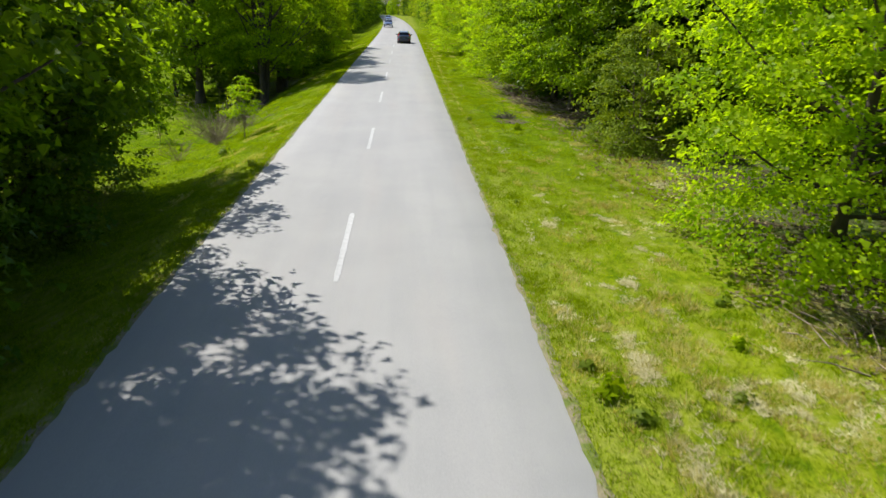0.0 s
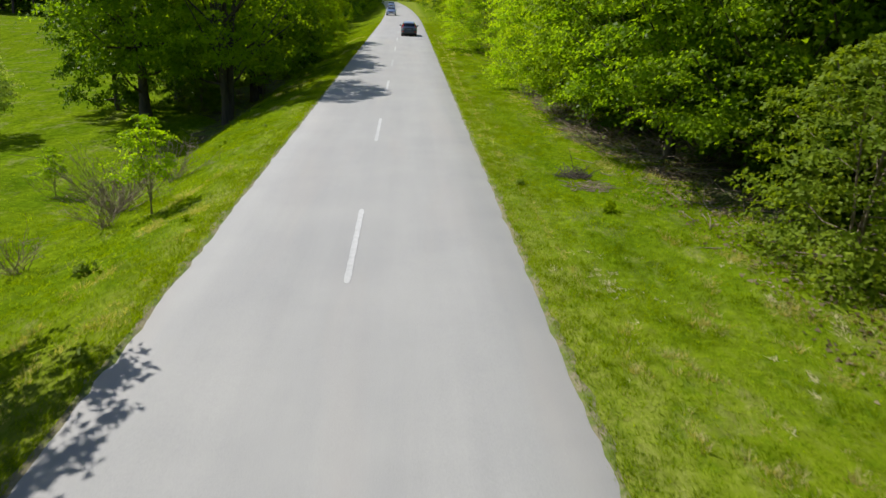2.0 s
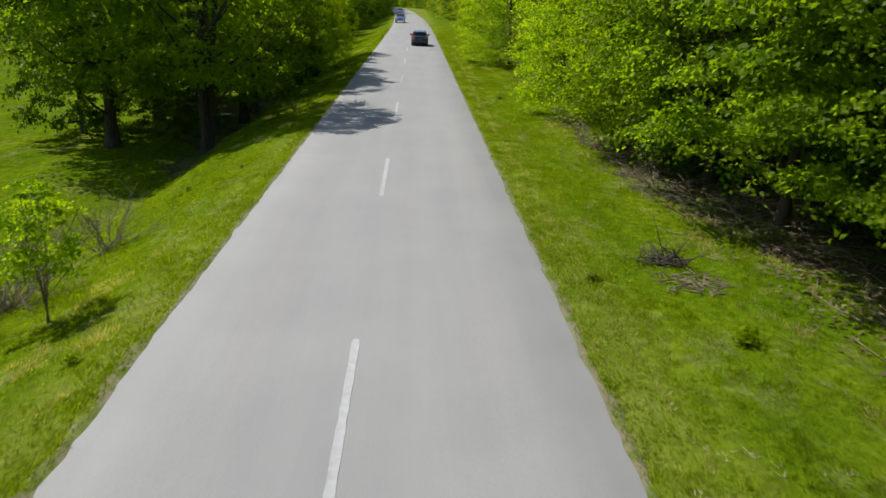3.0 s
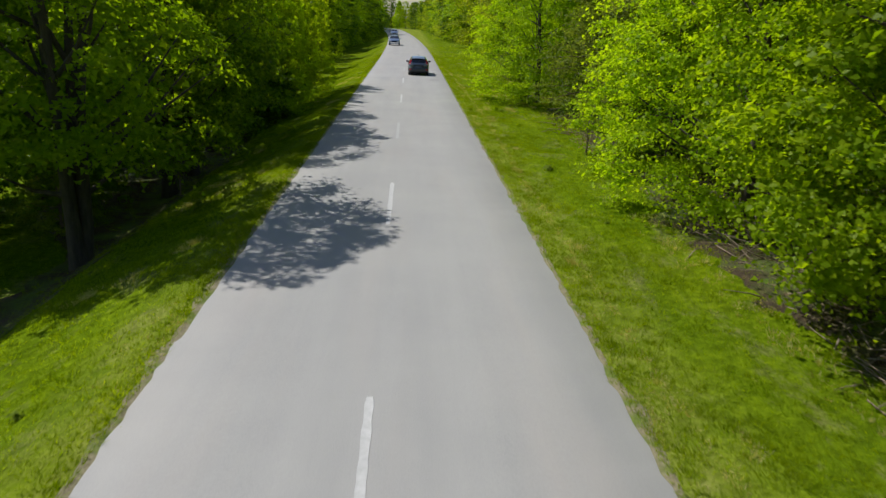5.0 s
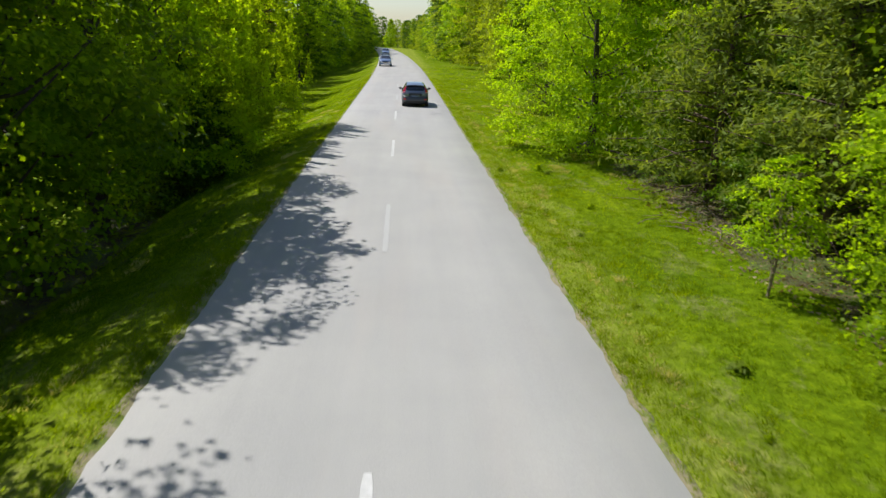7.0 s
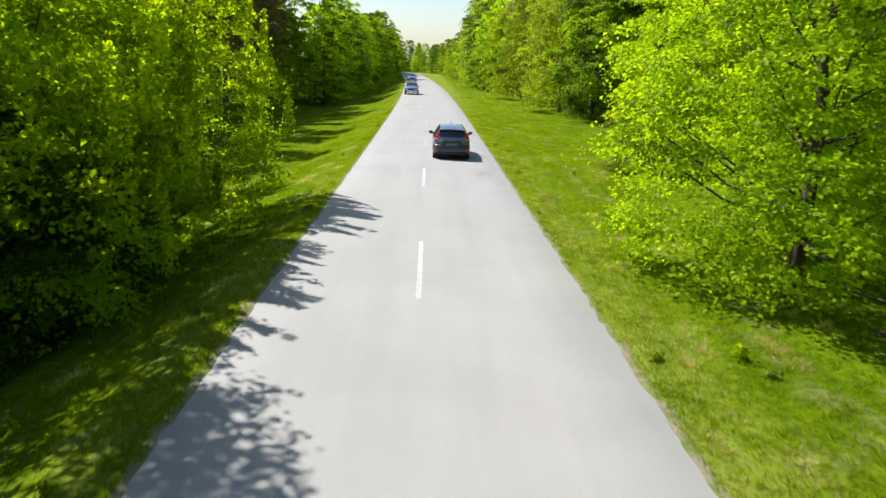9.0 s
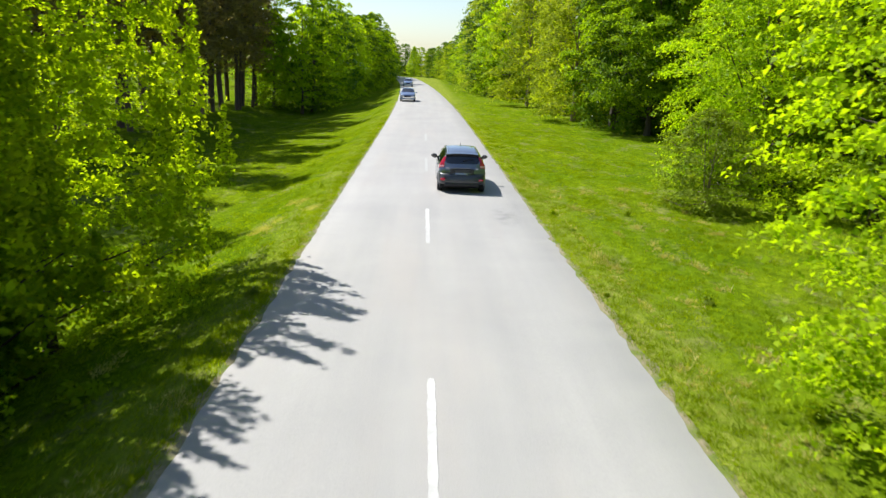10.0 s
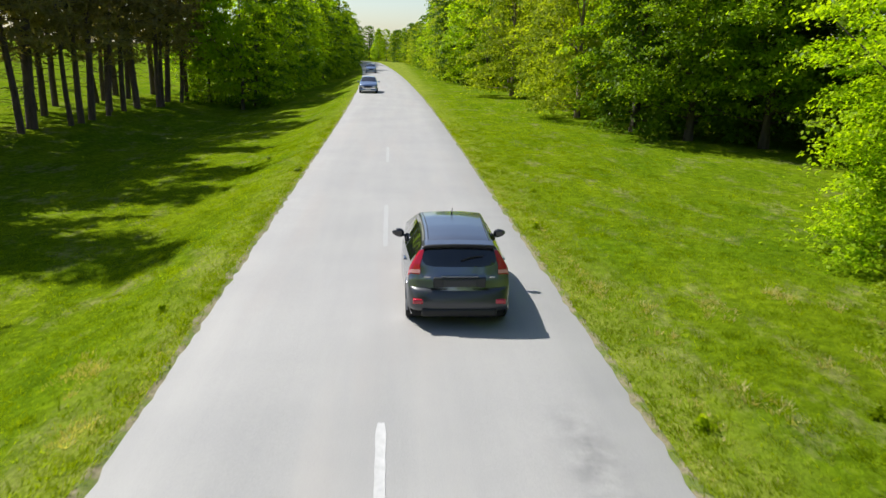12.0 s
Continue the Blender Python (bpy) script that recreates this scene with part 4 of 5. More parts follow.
rngs = np.random.default_rng(77)
for side, n in ((1, 2400), (-1, 1500)):
    y = rngs.uniform(1, 125, n)
    x = side * (HALF + 0.02 + np.abs(rngs.normal(0, 0.22, n)))
    keep = rough2(x * 0, y, 0.9, side) + rngs.normal(0, 0.4, n) > -0.1
    tagged(new("dry_grass", tussocks(80 + side, x[keep] + sway(y[keep]), y[keep], 18, 0.04, 0.12, M_STRAW, "dry_grass")), "pale dry grass stalks along the asphalt edge", "grass", kind="stuff")
y = rngs.uniform(22, 100, 900)
track_x = HALF + 0.72 + 0.12 * np.sin(y * 0.11) + rngs.normal(0, 0.05, 900)
tagged(new("dry_grass", tussocks(85, track_x, y, 14, 0.05, 0.07, M_STRAW, "dry_grass")), "thin line of dry grass along an old wheel track", "grass", kind="stuff")
px, py = dry_patches(86, ((2000, 3.3, 7.8, 1, 10, 0.10), (900, 4.0, 8.6, 9, 22, 0.10), (160, 6.0, 7.6, 22, 36, 0.10), (120, 3.4, 4.4, 36, 66, 0.08), (700, 3.5, 8.0, 68, 92, 0.10)))
fy = rngs.uniform(0, 48, 620)
px, py = np.concatenate([px, np.interp(fy, EDGE_Y, EDGE_X) - 0.25 + rngs.normal(0, 0.3, 620)]), np.concatenate([py, fy])
keep = px > HALF + 0.05
tagged(new("dry_grass", tussocks(87, px[keep], py[keep], 15, 0.075, 0.09, M_STRAW, "dry_grass")), "matted patches of pale dead grass on the verge", "grass", kind="stuff")
px, py = dry_patches(88, ((240, -5.4, -3.4, 17, 32, 0.14), (160, -6.5, -3.6, 44, 62, 0.12), (160, -5.5, -3.4, 66, 90, 0.12)))
tagged(new("dry_grass", tussocks(89, np.minimum(px, -HALF - 0.05), py, 24, 0.07, 0.14, M_STRAW, "dry_grass")), "small patches of dead grass on the bank", "grass", kind="stuff")



def thatch(seed, n, x0, x1, y0, y1):
    """Dead stalks lying flat where the turf is worn."""
    rng = np.random.default_rng(seed)
    x, y = rng.uniform(x0, x1, n), y0 + (y1 - y0) * rng.beta(1.0, 1.5, n)
    keep = worn(x, y) > rng.uniform(0.12, 0.9, n)
    x, y = x[keep], y[keep]
    n = len(x)
    a, ln, w = rng.normal(1.2, 0.9, n), rng.uniform(0.04, 0.16, n), rng.uniform(0.004, 0.010, n)
    c, q, z = np.cos(a), np.sin(a), ground_z(x, y) + rng.uniform(0.002, 0.02, n)
    v = np.stack([np.stack([x - q * w, y + c * w, z], 1), np.stack([x + q * w, y - c * w, z], 1), np.stack([x + c * ln, y + q * ln, z + rng.uniform(0.0, 0.025, n)], 1)], 1)
    return mesh_np("thatch", v.reshape(-1, 3), None, np.arange(n * 3).reshape(-1, 3), (M_THATCH,))


tagged(new("thatch", thatch(91, 330000, 3.2, 9.2, 1.0, 26.0)), "pale flattened dead grass on worn patches of the verge", "grass", kind="stuff")

# fine transverse cracks in the asphalt
def crack(seed, x0, x1, y, wob):
    rng = np.random.default_rng(seed)
    xs = np.linspace(x0, x1, 30)
    yy = y + np.cumsum(rng.normal(0, wob, 30))
    w = rng.uniform(0.002, 0.008, 30)
    w[[0, -1]] = 0.001
    zz = 0.02 * (1 - np.abs(xs) / HALF) + 0.004
    v = np.concatenate([np.stack([xs, yy - w, zz], 1), np.stack([xs, yy + w, zz], 1)])
    return mesh_np("crack", v, [[i, i + 1, i + 31, i + 30] for i in range(29)], mats=(M_CRACK,))


M_CRACK = plain("dark_crack", (0.21, 0.205, 0.20), 0.9, grain=0.3)
for i, (x0, x1, y, wob) in enumerate([(-2.95, -2.3, 83.4, 0.014), (0.8, 1.7, 83.55, 0.007), (2.35, 2.85, 83.6, 0.009)]):
    part("crack", crack(i, x0, x1, y, wob), road)

# ---------------------------------------------------------------- cars
M_CAR = plain("dark_grey_metallic_paint", (0.19, 0.205, 0.24), 0.3, 0.85, 1.0)
M_CAR.node_tree.nodes["Principled BSDF"].inputs["Coat IOR"].default_value = 1.75
M_CARBLUE = plain("blue_silver_paint", (0.16, 0.22, 0.36), 0.3, 0.5, 1.0)
M_GLASS = plain("tinted_glass", (0.008, 0.009, 0.012), 0.06, 0.0, 1.0)
M_PLASTIC = plain("black_plastic", (0.012, 0.012, 0.013), 0.55)
M_GAP = plain("dark_gap", (0.004, 0.004, 0.004), 0.8)
M_RED = plain("red_lamp_lens", (0.50, 0.004, 0.022), 0.16, 0.0, 1.0)
M_AMBER = plain("pale_pink_lens", (0.80, 0.36, 0.36), 0.15, 0.0, 1.0)
M_CLEAR = plain("clear_lamp_lens", (0.6, 0.62, 0.65), 0.1, 0.2, 1.0)
M_CHROME = plain("chrome", (0.7, 0.7, 0.72), 0.15, 1.0)
M_PANEL = plain("dark_tailgate_trim", (0.022, 0.024, 0.028), 0.45)
M_TYRE = plain("tyre_rubber", (0.012, 0.012, 0.012), 0.85)
M_MIRROR = plain("dark_mirror_shell", (0.02, 0.021, 0.024), 0.3, 0.0, 0.6)
M_BUMPER = plain("dark_grey_bumper_paint", (0.055, 0.058, 0.066), 0.38, 0.4, 0.5)
M_PLATE = plain("dull_number_plate", (0.05, 0.05, 0.055), 0.6)


def box_bm(x0, x1, y0, y1, z0, z1, bevel=0.0):
    bm = bmesh.new()
    bmesh.ops.create_cube(bm, size=1)
    for v in bm.verts:
        v.co = ((x0 + x1) / 2 + v.co.x * (x1 - x0), (y0 + y1) / 2 + v.co.y * (y1 - y0), (z0 + z1) / 2 + v.co.z * (z1 - z0))
    if bevel:
        bmesh.ops.bevel(bm, geom=bm.edges[:], offset=bevel, segments=2, affect="EDGES", profile=0.6)
    return bm


def turned(profile, segs=28, axis="x"):
    """A body turned about the x axis from (along, radius) pairs."""
    v, q = [], []
    for a, r in profile:
        for k in range(segs):
            t = 2 * math.pi * k / segs
            v.append((a, r * math.cos(t), r * math.sin(t)))
    for i in range(len(profile) - 1):
        for k in range(segs):
            k2 = (k + 1) % segs
            q.append((i * segs + k, i * segs + k2, (i + 1) * segs + k2, (i + 1) * segs + k))
    return np.array(v), np.array(q)


class Shell:
    """A car body as a surface S(s, c): s runs from tail to nose, c from sill over the roof's middle line."""

    def __init__(self, stations, width, belt, sill=0.2, tumble=0.25, tail=1.0):
        self.st, self.width, self.belt, self.sill = np.array(stations), width, belt, sill
        self.tumble, self.tail = tumble, tail

    def top(self, s):
        return np.interp(s, self.st[:, 0], self.st[:, 2])

    def y(self, s):
        return np.interp(s, self.st[:, 0], self.st[:, 1])

    def half(self, s, z):
        w = self.width / 2 * np.interp(s, self.st[:, 0], self.st[:, 3])
        low = 1 - 0.10 * np.clip((0.45 - z) / 0.3, 0, 1) ** 2
        mid = 1 - 0.05 * np.clip((z - 0.62) / 0.3, 0, 1) ** 2
        up = np.clip((z - self.belt) / 0.5, 0, 1.2)
        return w * low * mid - self.tumble * up ** 1.05

    def point(self, s, c, push=0.0):
        """c in 0..1: the side from sill to shoulder; in 1..2: from the shoulder to the middle line."""
        t = self.top(s)
        y = self.y(s)
        if c <= 1:
            z = self.sill + (t - 0.05 - self.sill) * c
            x = self.half(s, z)
        else:
            k = c - 1
            x1 = self.half(s, t - 0.05)
            a = min(k / 0.22, 1) * math.pi / 2
            r = min(0.07, x1 * 0.5)
            if k < 0.22:
                x = x1 - r + r * math.cos(a)
                z = t - 0.05 + 0.05 * math.sin(a)
            else:
                f = (k - 0.22) / 0.78
                x = (x1 - r) * (1 - f)
                z = t + 0.028 * (1 - (1 - f) ** 2) * np.interp(self.y(s), [0, 0.6, 3.2, 3.9], [0.6, 1, 1, 0.6])
        bow = 0.10 * (abs(x) / (self.width / 2)) ** 2.5
        y = y + bow * np.interp(y, [0.0, 0.5, 3.2, 3.9], [self.tail, 0.3 * self.tail, -0.3, -2.2])
        return np.array([x, y, z])

    def across(self, s, x):
        """The c at which the upper surface at s lies x from the middle."""
        x1 = self.half(s, self.top(s) - 0.05)
        return 1.22 + 0.78 * (1 - min(x / (x1 - min(0.07, x1 * 0.5)), 1.0))

    def grid(self, rows, push):
        """A skin through rows of (s, list of c), each pushed outwards; one side only."""
        g = np.array([[self.point(s, c) for c in cs] for s, cs in rows])
        n = np.cross(np.gradient(g, axis=0), np.gradient(g, axis=1))
        n /= np.linalg.norm(n, axis=2)[..., None] + 1e-9
        n *= np.where((n * (g - [0, 1.8, 0.7])).sum(2) < 0, -1, 1)[..., None]
        return g + n * push

    def patch(self, ss, cs, push=0.0, mirror=False):
        """A piece of the shell over the given values, pushed outwards, both halves joined at the middle when cs reaches 2."""
        g = np.array([[self.point(s, c) for c in cs] for s in ss])
        n = np.cross(np.gradient(g, axis=0), np.gradient(g, axis=1))
        n /= np.linalg.norm(n, axis=2)[..., None] + 1e-9
        flip = np.where((n[..., 0:1] * (g[..., 0:1] > 0.05) + n[..., 2:3]) < 0, -1, 1)
        g = g + n * flip * push
        if mirror:
            g = g * [-1, 1, 1]
        if not mirror and abs(cs[-1] - 2) < 1e-6:
            g[:, -1, 0] = 0
            g = np.concatenate([g, (g * [-1, 1, 1])[:, ::-1][:, 1:]], 1)
        a, b = g.shape[:2]
        i, j = np.meshgrid(np.arange(a - 1), np.arange(b - 1), indexing="ij")
        k = i * b + j
        return g.reshape(-1, 3), np.stack([k, k + 1, k + b + 1, k + b], -1).reshape(-1, 4)


def wheel(parent, x, y, r=0.30, w=0.19):
    side = 1 if x > 0 else -1
    v, q = turned([(-w / 2, r * 0.66), (-w / 2, r * 0.93), (-w * 0.36, r), (w * 0.36, r), (w / 2, r * 0.93), (w / 2, r * 0.66), (-w / 2, r * 0.66)])
    hub = new("wheel")
    hub.parent = parent
    hub.location = (x, y, r)
    part("tyre", mesh_np("tyre", v, q, mats=(M_TYRE,), smooth=True), hub)
    v, q = turned([(side * w * 0.42, 0.001), (side * w * 0.46, r * 0.2), (side * w * 0.34, r * 0.5), (side * w * 0.47, r * 0.66), (-side * w * 0.3, r * 0.66)], 20)
    part("rim", mesh_np("rim", v, q, mats=(M_CHROME,), smooth=True), hub, "silver alloy rim")
    return hub


def span(a, b, n):
    return list(np.linspace(a, b, n))


def hatchback():
    # station, along, top height, relative width
    sh = Shell([(0, 0.0, 0.62, 0.95), (1, 0.03, 0.77, 0.965), (2, 0.08, 0.86, 0.97), (3, 0.14, 1.0, 0.97), (4, 0.31, 1.26, 0.975), (5, 0.38, 1.31, 0.975), (5.4, 0.46, 1.335, 0.975),
                (6, 1.00, 1.40, 1.02), (7, 1.65, 1.42, 1.06), (8, 2.20, 1.375, 1.05), (9, 3.02, 1.03, 1.0), (10, 3.45, 0.93, 0.96), (11, 3.78, 0.76, 0.88), (12, 3.93, 0.55, 0.74)], 1.70, 0.93, tumble=0.33, tail=2.2)
    car = new("hatchback_car")
    ss = span(0, 12, 61)
    cs = span(0, 1, 13) + span(1.03, 1.22, 5) + span(1.3, 2, 8)
    v, q = sh.patch(ss, cs)
    # open wheel arches
    c = v[q].mean(1)
    keep = np.ones(len(q), bool)
    for wy in (0.62, 3.11):
        keep &= ~((np.hypot(c[:, 1] - wy, c[:, 2] - 0.30) < 0.345) & (np.abs(c[:, 0]) > 0.6))
    body = part("body", mesh_np("body", v, q[keep], mats=(M_CAR,), smooth=True), car, "dark grey metallic body")
    part("underbody", bm_mesh("underbody", box_bm(-0.74, 0.74, 0.12, 3.7, 0.17, 0.5, 0.05), M_GAP), car)
    # tail: closing panel under the tailgate, bumper and its parts
    bumper = part("rear_bumper", bm_mesh("rear_bumper", rear_bumper_bm(), M_BUMPER, True), car, "dark grey rear bumper")
    part("lower_valance", bm_mesh("lower_valance", box_bm(-0.60, 0.60, -0.066, 0.10, 0.23, 0.37, 0.04), M_PLASTIC, True), bumper, "matt black lower valance")
    for sx in (-1, 1):
        part("reflector", bm_mesh("reflector", box_bm(sx * 0.66 - 0.085, sx * 0.66 + 0.085, -0.058 + 0.02, 0.06, 0.435, 0.51, 0.02), M_RED, True), bumper, "red bumper reflector")
    # glass
    half_w = lambda s: float(np.interp(s, [2.75, 2.95, 3.3, 4.45], [0.42, 0.56, 0.60, 0.515]))
    g = sh.grid([(s, [sh.across(s, half_w(s) * (1 - k / 8)) for k in range(9)]) for s in span(2.75, 4.45, 11)], 0.006)
    g[:, -1, 0] = 0
    g = np.concatenate([g, (g * [-1, 1, 1])[:, ::-1][:, 1:]], 1)
    wv, wq = skin(g)
    part("rear_window", mesh_np("rear_window", wv, wq, mats=(M_GLASS,), smooth=True), car, "dark tinted rear window")
    fv, fq = sh.patch(span(8.05, 8.98, 9), span(1.16, 2, 9), 0.006)
    part("windscreen", mesh_np("windscreen", fv, fq, mats=(M_GLASS,), smooth=True), car)
    for mir in (False, True):
        for a, b in ((4.9, 6.55), (6.63, 8.1)):
            sv, sq = [], []
            for s in span(a, b, 8):
                lo = (0.965 - sh.sill) / (sh.top(s) - 0.05 - sh.sill)
                hi = (sh.top(s) - 0.10 - sh.sill) / (sh.top(s) - 0.05 - sh.sill)
                for k in range(5):
                    p = sh.point(s, lo + (hi - lo) * k / 4) + [0.006, 0, 0]
                    sv.append(p * [-1 if mir else 1, 1, 1])
            sq = [[i * 5 + k, i * 5 + k + 1, i * 5 + k + 6, i * 5 + k + 5] for i in range(7) for k in range(4)]
            part("side_window", mesh_np("side_window", sv, sq, mats=(M_GLASS,), smooth=True), car)
        sx = -1 if mir else 1
        # tail lamps climbing the rear pillar
        lamp = part("tail_lamp", mesh_np("tail_lamp", *tail_lamp(sh, sx, 0.845, 1.20, 0.0, 1.0, 0.012), mats=(M_RED,), smooth=True), car, "tall red tail lamp")
        part("indicator_lens", mesh_np("indicator_lens", *tail_lamp(sh, sx, 0.862, 0.915, 0.0, 0.62, 0.017), mats=(M_AMBER,), smooth=True), lamp, "pale reversing and indicator lens")
        # mirror
        mirror = part("door_mirror", bm_mesh("door_mirror", mirror_bm(sx), M_MIRROR, True), car, "dark door mirror housing")
        part("mirror_glass", bm_mesh("mirror_glass", box_bm(sx * 0.955 - 0.07, sx * 0.955 + 0.07, 2.188, 2.20, 0.945, 1.03, 0.005), M_GLASS), mirror)
        for hy in (1.02, 1.98):
            part("door_handle", bm_mesh("door_handle", box_bm(sx * 0.852 - 0.022, sx * 0.852 + 0.022, hy, hy + 0.17, 0.83, 0.865, 0.012), M_CAR, True), car)
        for wy in (0.62, 3.11):
            wheel(car, sx * 0.745, wy)
            av, aq = tube_arrays([[sx * 0.825, wy + 0.345 * math.cos(t), 0.30 + 0.345 * math.sin(t)] for t in np.linspace(-0.2, math.pi + 0.2, 16)], [0.022] * 16, 6)
            part("wheel_arch", mesh_np("wheel_arch", av, aq, mats=(M_CAR,), smooth=True), car)
        part("headlamp", bm_mesh("headlamp", box_bm(sx * 0.63 - 0.13, sx * 0.63 + 0.13, 3.52, 3.72, 0.62, 0.76, 0.04), M_CLEAR, True), car, "clear headlamp")
        # roof gutter strip
        gv, gq = seam(sh, [(s, 1.215) for s in span(5.2, 8.1, 12)], sx, 0.006)
        part("roof_strip", mesh_np("roof_strip", gv, gq, mats=(M_GAP,)), car)
    # spoiler lip over the rear window
    lip = [sh.point(4.62, c) for c in span(1.02, 2, 9)]
    pts = [p * [1, 1, 1] for p in lip] + [p * [-1, 1, 1] for p in lip[::-1][1:]]
    bm = bmesh.new()
    rows = []
    for p in pts:
        x, y, z = p
        rows.append([bm.verts.new(co) for co in ((x, y + 0.10, z + 0.035), (x, y - 0.12, z + 0.01), (x, y - 0.135, z - 0.018), (x, y + 0.03, z - 0.03))])
    for a, b in zip(rows, rows[1:]):
        for k in range(4):
            bm.faces.new((a[k], a[(k + 1) % 4], b[(k + 1) % 4], b[k]))
    spoiler = part("roof_spoiler", bm_mesh("roof_spoiler", bm, M_CAR, False), car, "dark grey roof spoiler lip")
    ev, eq = tube_arrays([p + [0, -0.128, -0.012] for p in pts], [0.02] * len(pts), 6)
    part("spoiler_edge", mesh_np("spoiler_edge", ev, eq, mats=(M_PLASTIC,), smooth=True), spoiler, "black trailing edge")
    # number plate recess with a dull plate, and its bars
    recess = part("plate_recess", bm_mesh("plate_recess", box_bm(-0.42, 0.42, 0.022, 0.12, 0.675, 0.835, 0.02), M_PANEL), car)
    plate = part("number_plate", bm_mesh("number_plate", box_bm(-0.26, 0.26, 0.010, 0.03, 0.695, 0.805, 0.004), M_PLATE), car, "dull unreadable number plate")
    part("handle_trim", bm_mesh("handle_trim", box_bm(-0.30, 0.30, 0.035, 0.12, 0.842, 0.862, 0.006), M_CAR), car)
    for sx, w in ((-1, 0.055), (1, 0.045)):
        part("badge", bm_mesh("badge", box_bm(sx * 0.52 - w, sx * 0.52 + w, 0.06, 0.13, 0.835, 0.85, 0.003), M_CHROME), car, "small chrome badge bar")
    part("tailgate_seam", bm_mesh("tailgate_seam", box_bm(-0.46, 0.46, 0.012, 0.08, 0.655, 0.668, 0.0), M_GAP), car)
    # wiper
    p0, p1 = sh.point(3.15, 2.0), sh.point(3.75, 1.55)
    base = np.array([0.02, p0[1] - 0.02, p0[2] + 0.02])
    tip = np.array([p1[0] + 0.06, p0[1] + 0.03, p0[2] + 0.085])
    wv, wq = tube_arrays([base, (base + tip) / 2 + [0, -0.01, 0.025], tip], [0.014, 0.012, 0.007], 6)
    part("rear_wiper", mesh_np("rear_wiper", wv, wq, mats=(M_PLASTIC,)), car)
    # antenna
    z = float(sh.point(7.2, 2)[2])
    av, aq = tube_arrays([[0, 1.78, z - 0.01], [0, 1.77, z + 0.04], [0, 1.70, z + 0.13]], [0.016, 0.008, 0.004], 6)
    part("antenna", mesh_np("antenna", av, aq, mats=(M_PLASTIC,)), car)
    return car


def seam(sh, path, sx, r=0.004):
    pts = [sh.point(s, c) * [sx, 1, 1] + [0, 0, 0.002] for s, c in path]
    return tube_arrays(pts, [r] * len(pts), 5)


def skin(g):
    """Vertices and quads of a grid of points."""
    a, b = g.shape[:2]
    i, j = np.meshgrid(np.arange(a - 1), np.arange(b - 1), indexing="ij")
    k = i * b + j
    return g.reshape(-1, 3), np.stack([k, k + 1, k + b + 1, k + b], -1).reshape(-1, 4)


def tail_lamp(sh, sx, z0, z1, c0, c1, push):
    """A lamp wrapped round the rear corner from z0 to z1, broad below and pointed above; c0 to c1 is its share from the inner edge outwards."""
    rows = []
    for z in span(z0, z1, 9):
        s = float(np.interp(z, sh.st[:6, 2], sh.st[:6, 0]))
        f = (z - 0.845) / 0.355
        x1 = float(sh.half(s, z - 0.05)) - 0.07
        inner = sh.across(s, x1 - 0.115 * (1 - f) ** 0.8 - 0.01 + 0.10 * max(0, 0.12 - f))
        outer = 0.90 + 0.10 * f
        rows.append((s, [inner + (outer - inner) * (c0 + (c1 - c0) * k / 8) for k in range(9)]))
    v, q = skin(sh.grid(rows, push))
    return v * [sx, 1, 1], q


def rear_bumper_bm():
    """A bowed bumper skin wrapped round the tail."""
    bm = bmesh.new()
    prof = [(0.30, 0.05), (0.34, -0.012), (0.40, -0.026), (0.46, -0.022), (0.53, -0.008), (0.585, 0.012), (0.62, 0.03), (0.645, 0.055), (0.66, 0.10)]
    rows = []
    for k in range(25):
        a = (k / 24 * 2 - 1)
        row = []
        for z, out in prof:
            x = 0.845 * math.sin(a * math.pi / 2)
            y = -0.035 + 0.50 * (1 - math.cos(a * math.pi / 2)) ** 2.4 + out
            shrink = 1 + out * 0.2
            row.append(bm.verts.new((x * shrink, y, z)))
        rows.append(row)
    for a, b in zip(rows, rows[1:]):
        for i in range(len(prof) - 1):
            bm.faces.new((a[i], a[i + 1], b[i + 1], b[i]))
    return bm


def mirror_bm(sx):
    bm = bmesh.new()
    bmesh.ops.create_uvsphere(bm, u_segments=18, v_segments=12, radius=1.0)
    for v in bm.verts:
        out = v.co.x * sx
        v.co = Vector((sx * (0.955 + 0.115 * out), 2.25 + (0.075 if v.co.y > 0 else 0.055) * v.co.y, 0.985 + 0.078 * v.co.z * (1.0 - 0.28 * out) + 0.012 * out))
    arm = box_bm(sx * 0.86 - 0.06, sx * 0.86 + 0.06, 2.24, 2.30, 0.915, 0.955, 0.01)
    me = bpy.data.meshes.new("arm")
    arm.to_mesh(me)
    arm.free()
    bm.from_mesh(me)
    bpy.data.meshes.remove(me)
    return bm


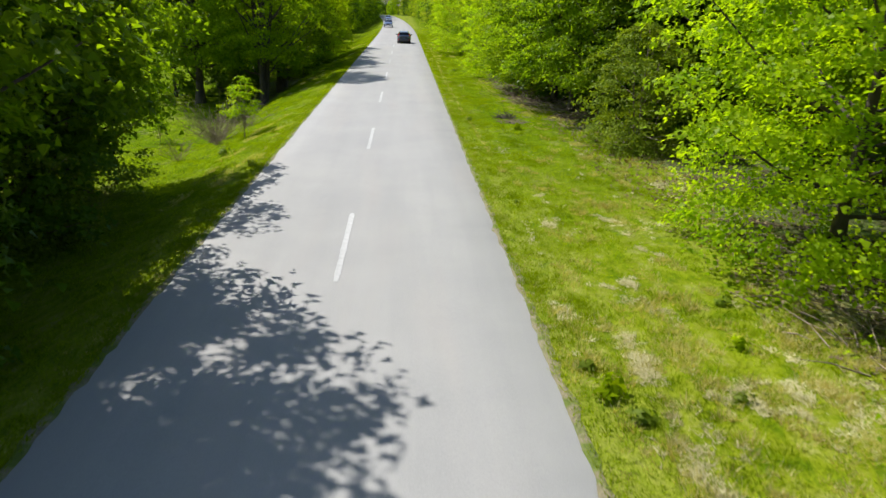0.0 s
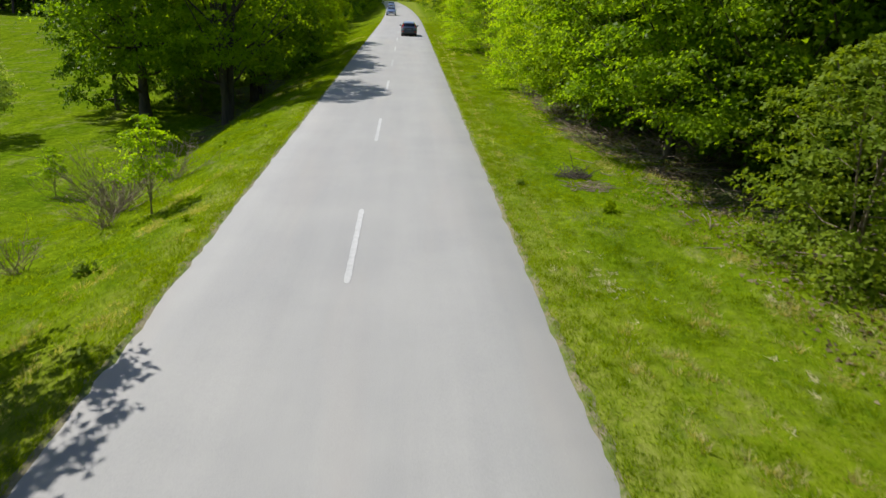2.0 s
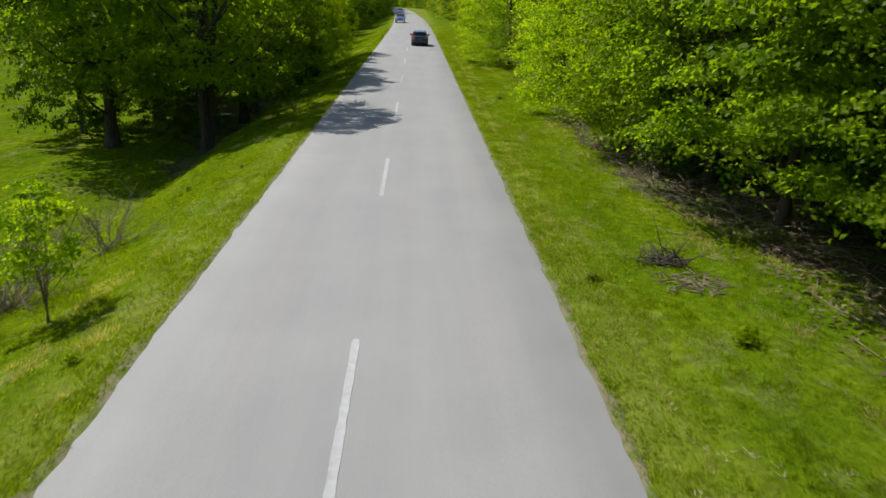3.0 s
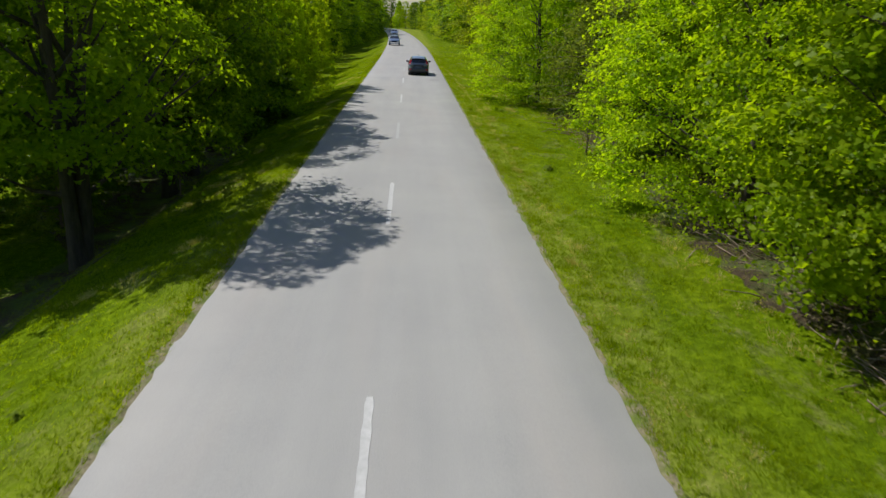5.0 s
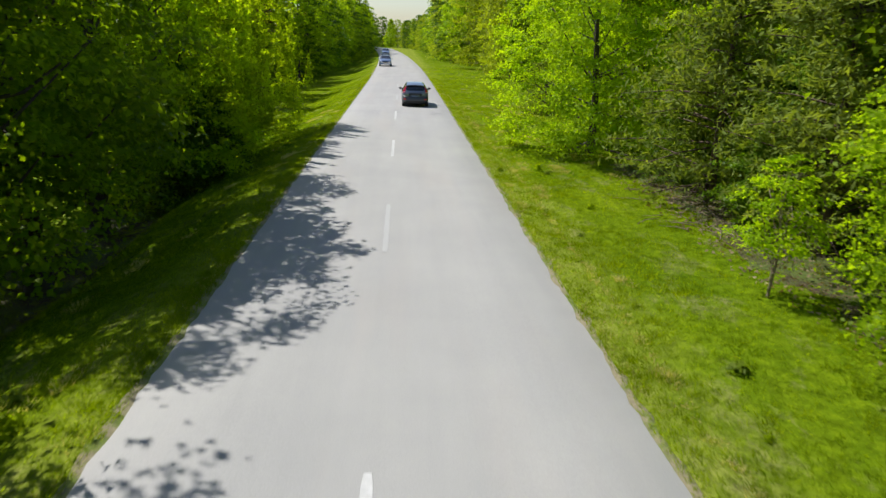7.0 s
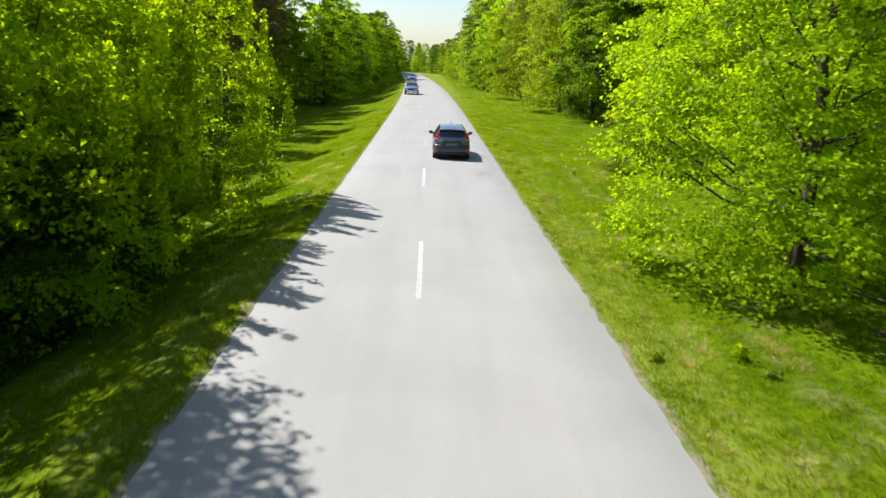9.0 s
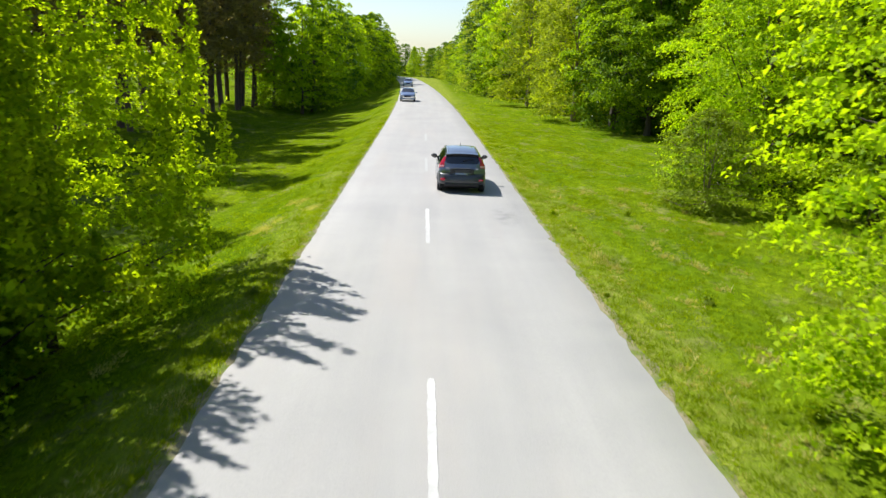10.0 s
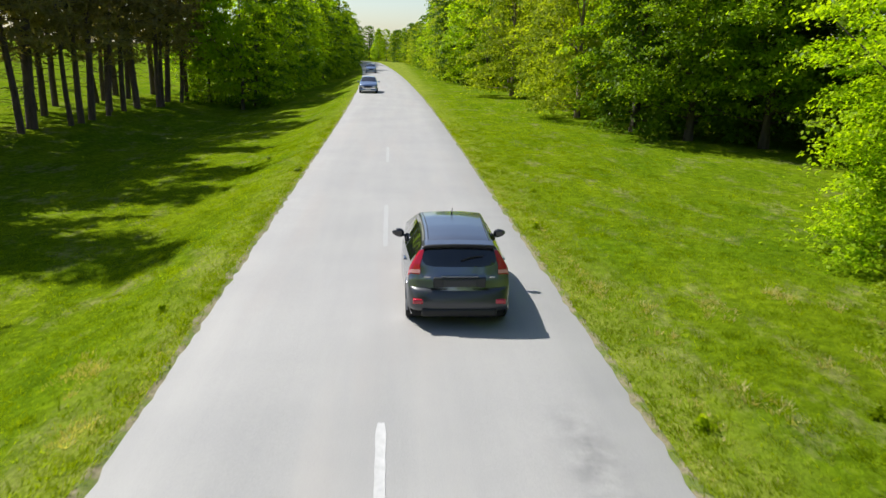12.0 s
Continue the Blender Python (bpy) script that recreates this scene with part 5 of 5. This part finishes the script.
def saloon(name, paint):
    """An oncoming estate car, seen from the front and far off."""
    sh = Shell([(0, 0.0, 0.62, 0.92), (1, 0.06, 0.92, 0.95), (2, 0.2, 1.1, 0.97), (3, 0.5, 1.40, 0.98), (4, 1.2, 1.45, 1.0), (5, 2.2, 1.42, 1.0), (6, 3.0, 1.0, 0.99), (7, 3.7, 0.92, 0.97), (8, 4.15, 0.78, 0.92), (9, 4.25, 0.5, 0.86)], 1.74, 0.95)
    car = new(name)
    v, q = sh.patch(span(0, 9, 37), span(0, 1, 9) + span(1.05, 1.22, 4) + span(1.35, 2, 6))
    part("body", mesh_np("body", v, q, mats=(paint,), smooth=True), car)
    wv, wq = sh.patch(span(5.05, 5.97, 6), span(1.2, 2, 7), 0.006)
    part("windscreen", mesh_np("windscreen", wv, wq, mats=(M_GLASS,), smooth=True), car)
    part("grille", bm_mesh("grille", box_bm(-0.36, 0.36, 4.16, 4.29, 0.50, 0.66, 0.02), M_GAP), car)
    part("front_bumper", bm_mesh("front_bumper", box_bm(-0.80, 0.80, 4.1, 4.31, 0.26, 0.44, 0.04), paint, True), car)
    part("number_plate", bm_mesh("number_plate", box_bm(-0.26, 0.26, 4.30, 4.32, 0.33, 0.43, 0.003), M_CLEAR), car, "pale unreadable number plate")
    for sx in (-1, 1):
        part("headlamp", bm_mesh("headlamp", box_bm(sx * 0.57 - 0.16, sx * 0.57 + 0.16, 4.0, 4.26, 0.54, 0.68, 0.03), M_CLEAR, True), car, "clear headlamp")
        part("door_mirror", bm_mesh("door_mirror", box_bm(sx * 0.97 - 0.09, sx * 0.97 + 0.09, 2.75, 2.85, 0.95, 1.07, 0.03), paint, True), car)
        for wy in (0.8, 3.4):
            wheel(car, sx * 0.77, wy)
    return car


car = hatchback()
car.matrix_basis = pose(CAR_X, CAR_Y, 0.012, 0, 0, CAR_TURN) @ Matrix.Diagonal((0.97, 1, 1, 1))
tagged(car, "small dark grey metallic five-door hatchback in the road's near lane", "car")
far_car = saloon("estate_car", M_CARBLUE)
far_car.matrix_basis = pose(-2.15, 153.0, 0.01, 0, 0, 180)
tagged(far_car, "blue-silver estate car coming along the opposite lane", "car", "oncoming cars")
far_car2 = saloon("saloon_car", M_CARBLUE)
far_car2.matrix_basis = pose(-3.4, 207.0, 0.01, 0, 0, 182)
tagged(far_car2, "distant blue-grey car following in the opposite lane", "car", "oncoming cars")
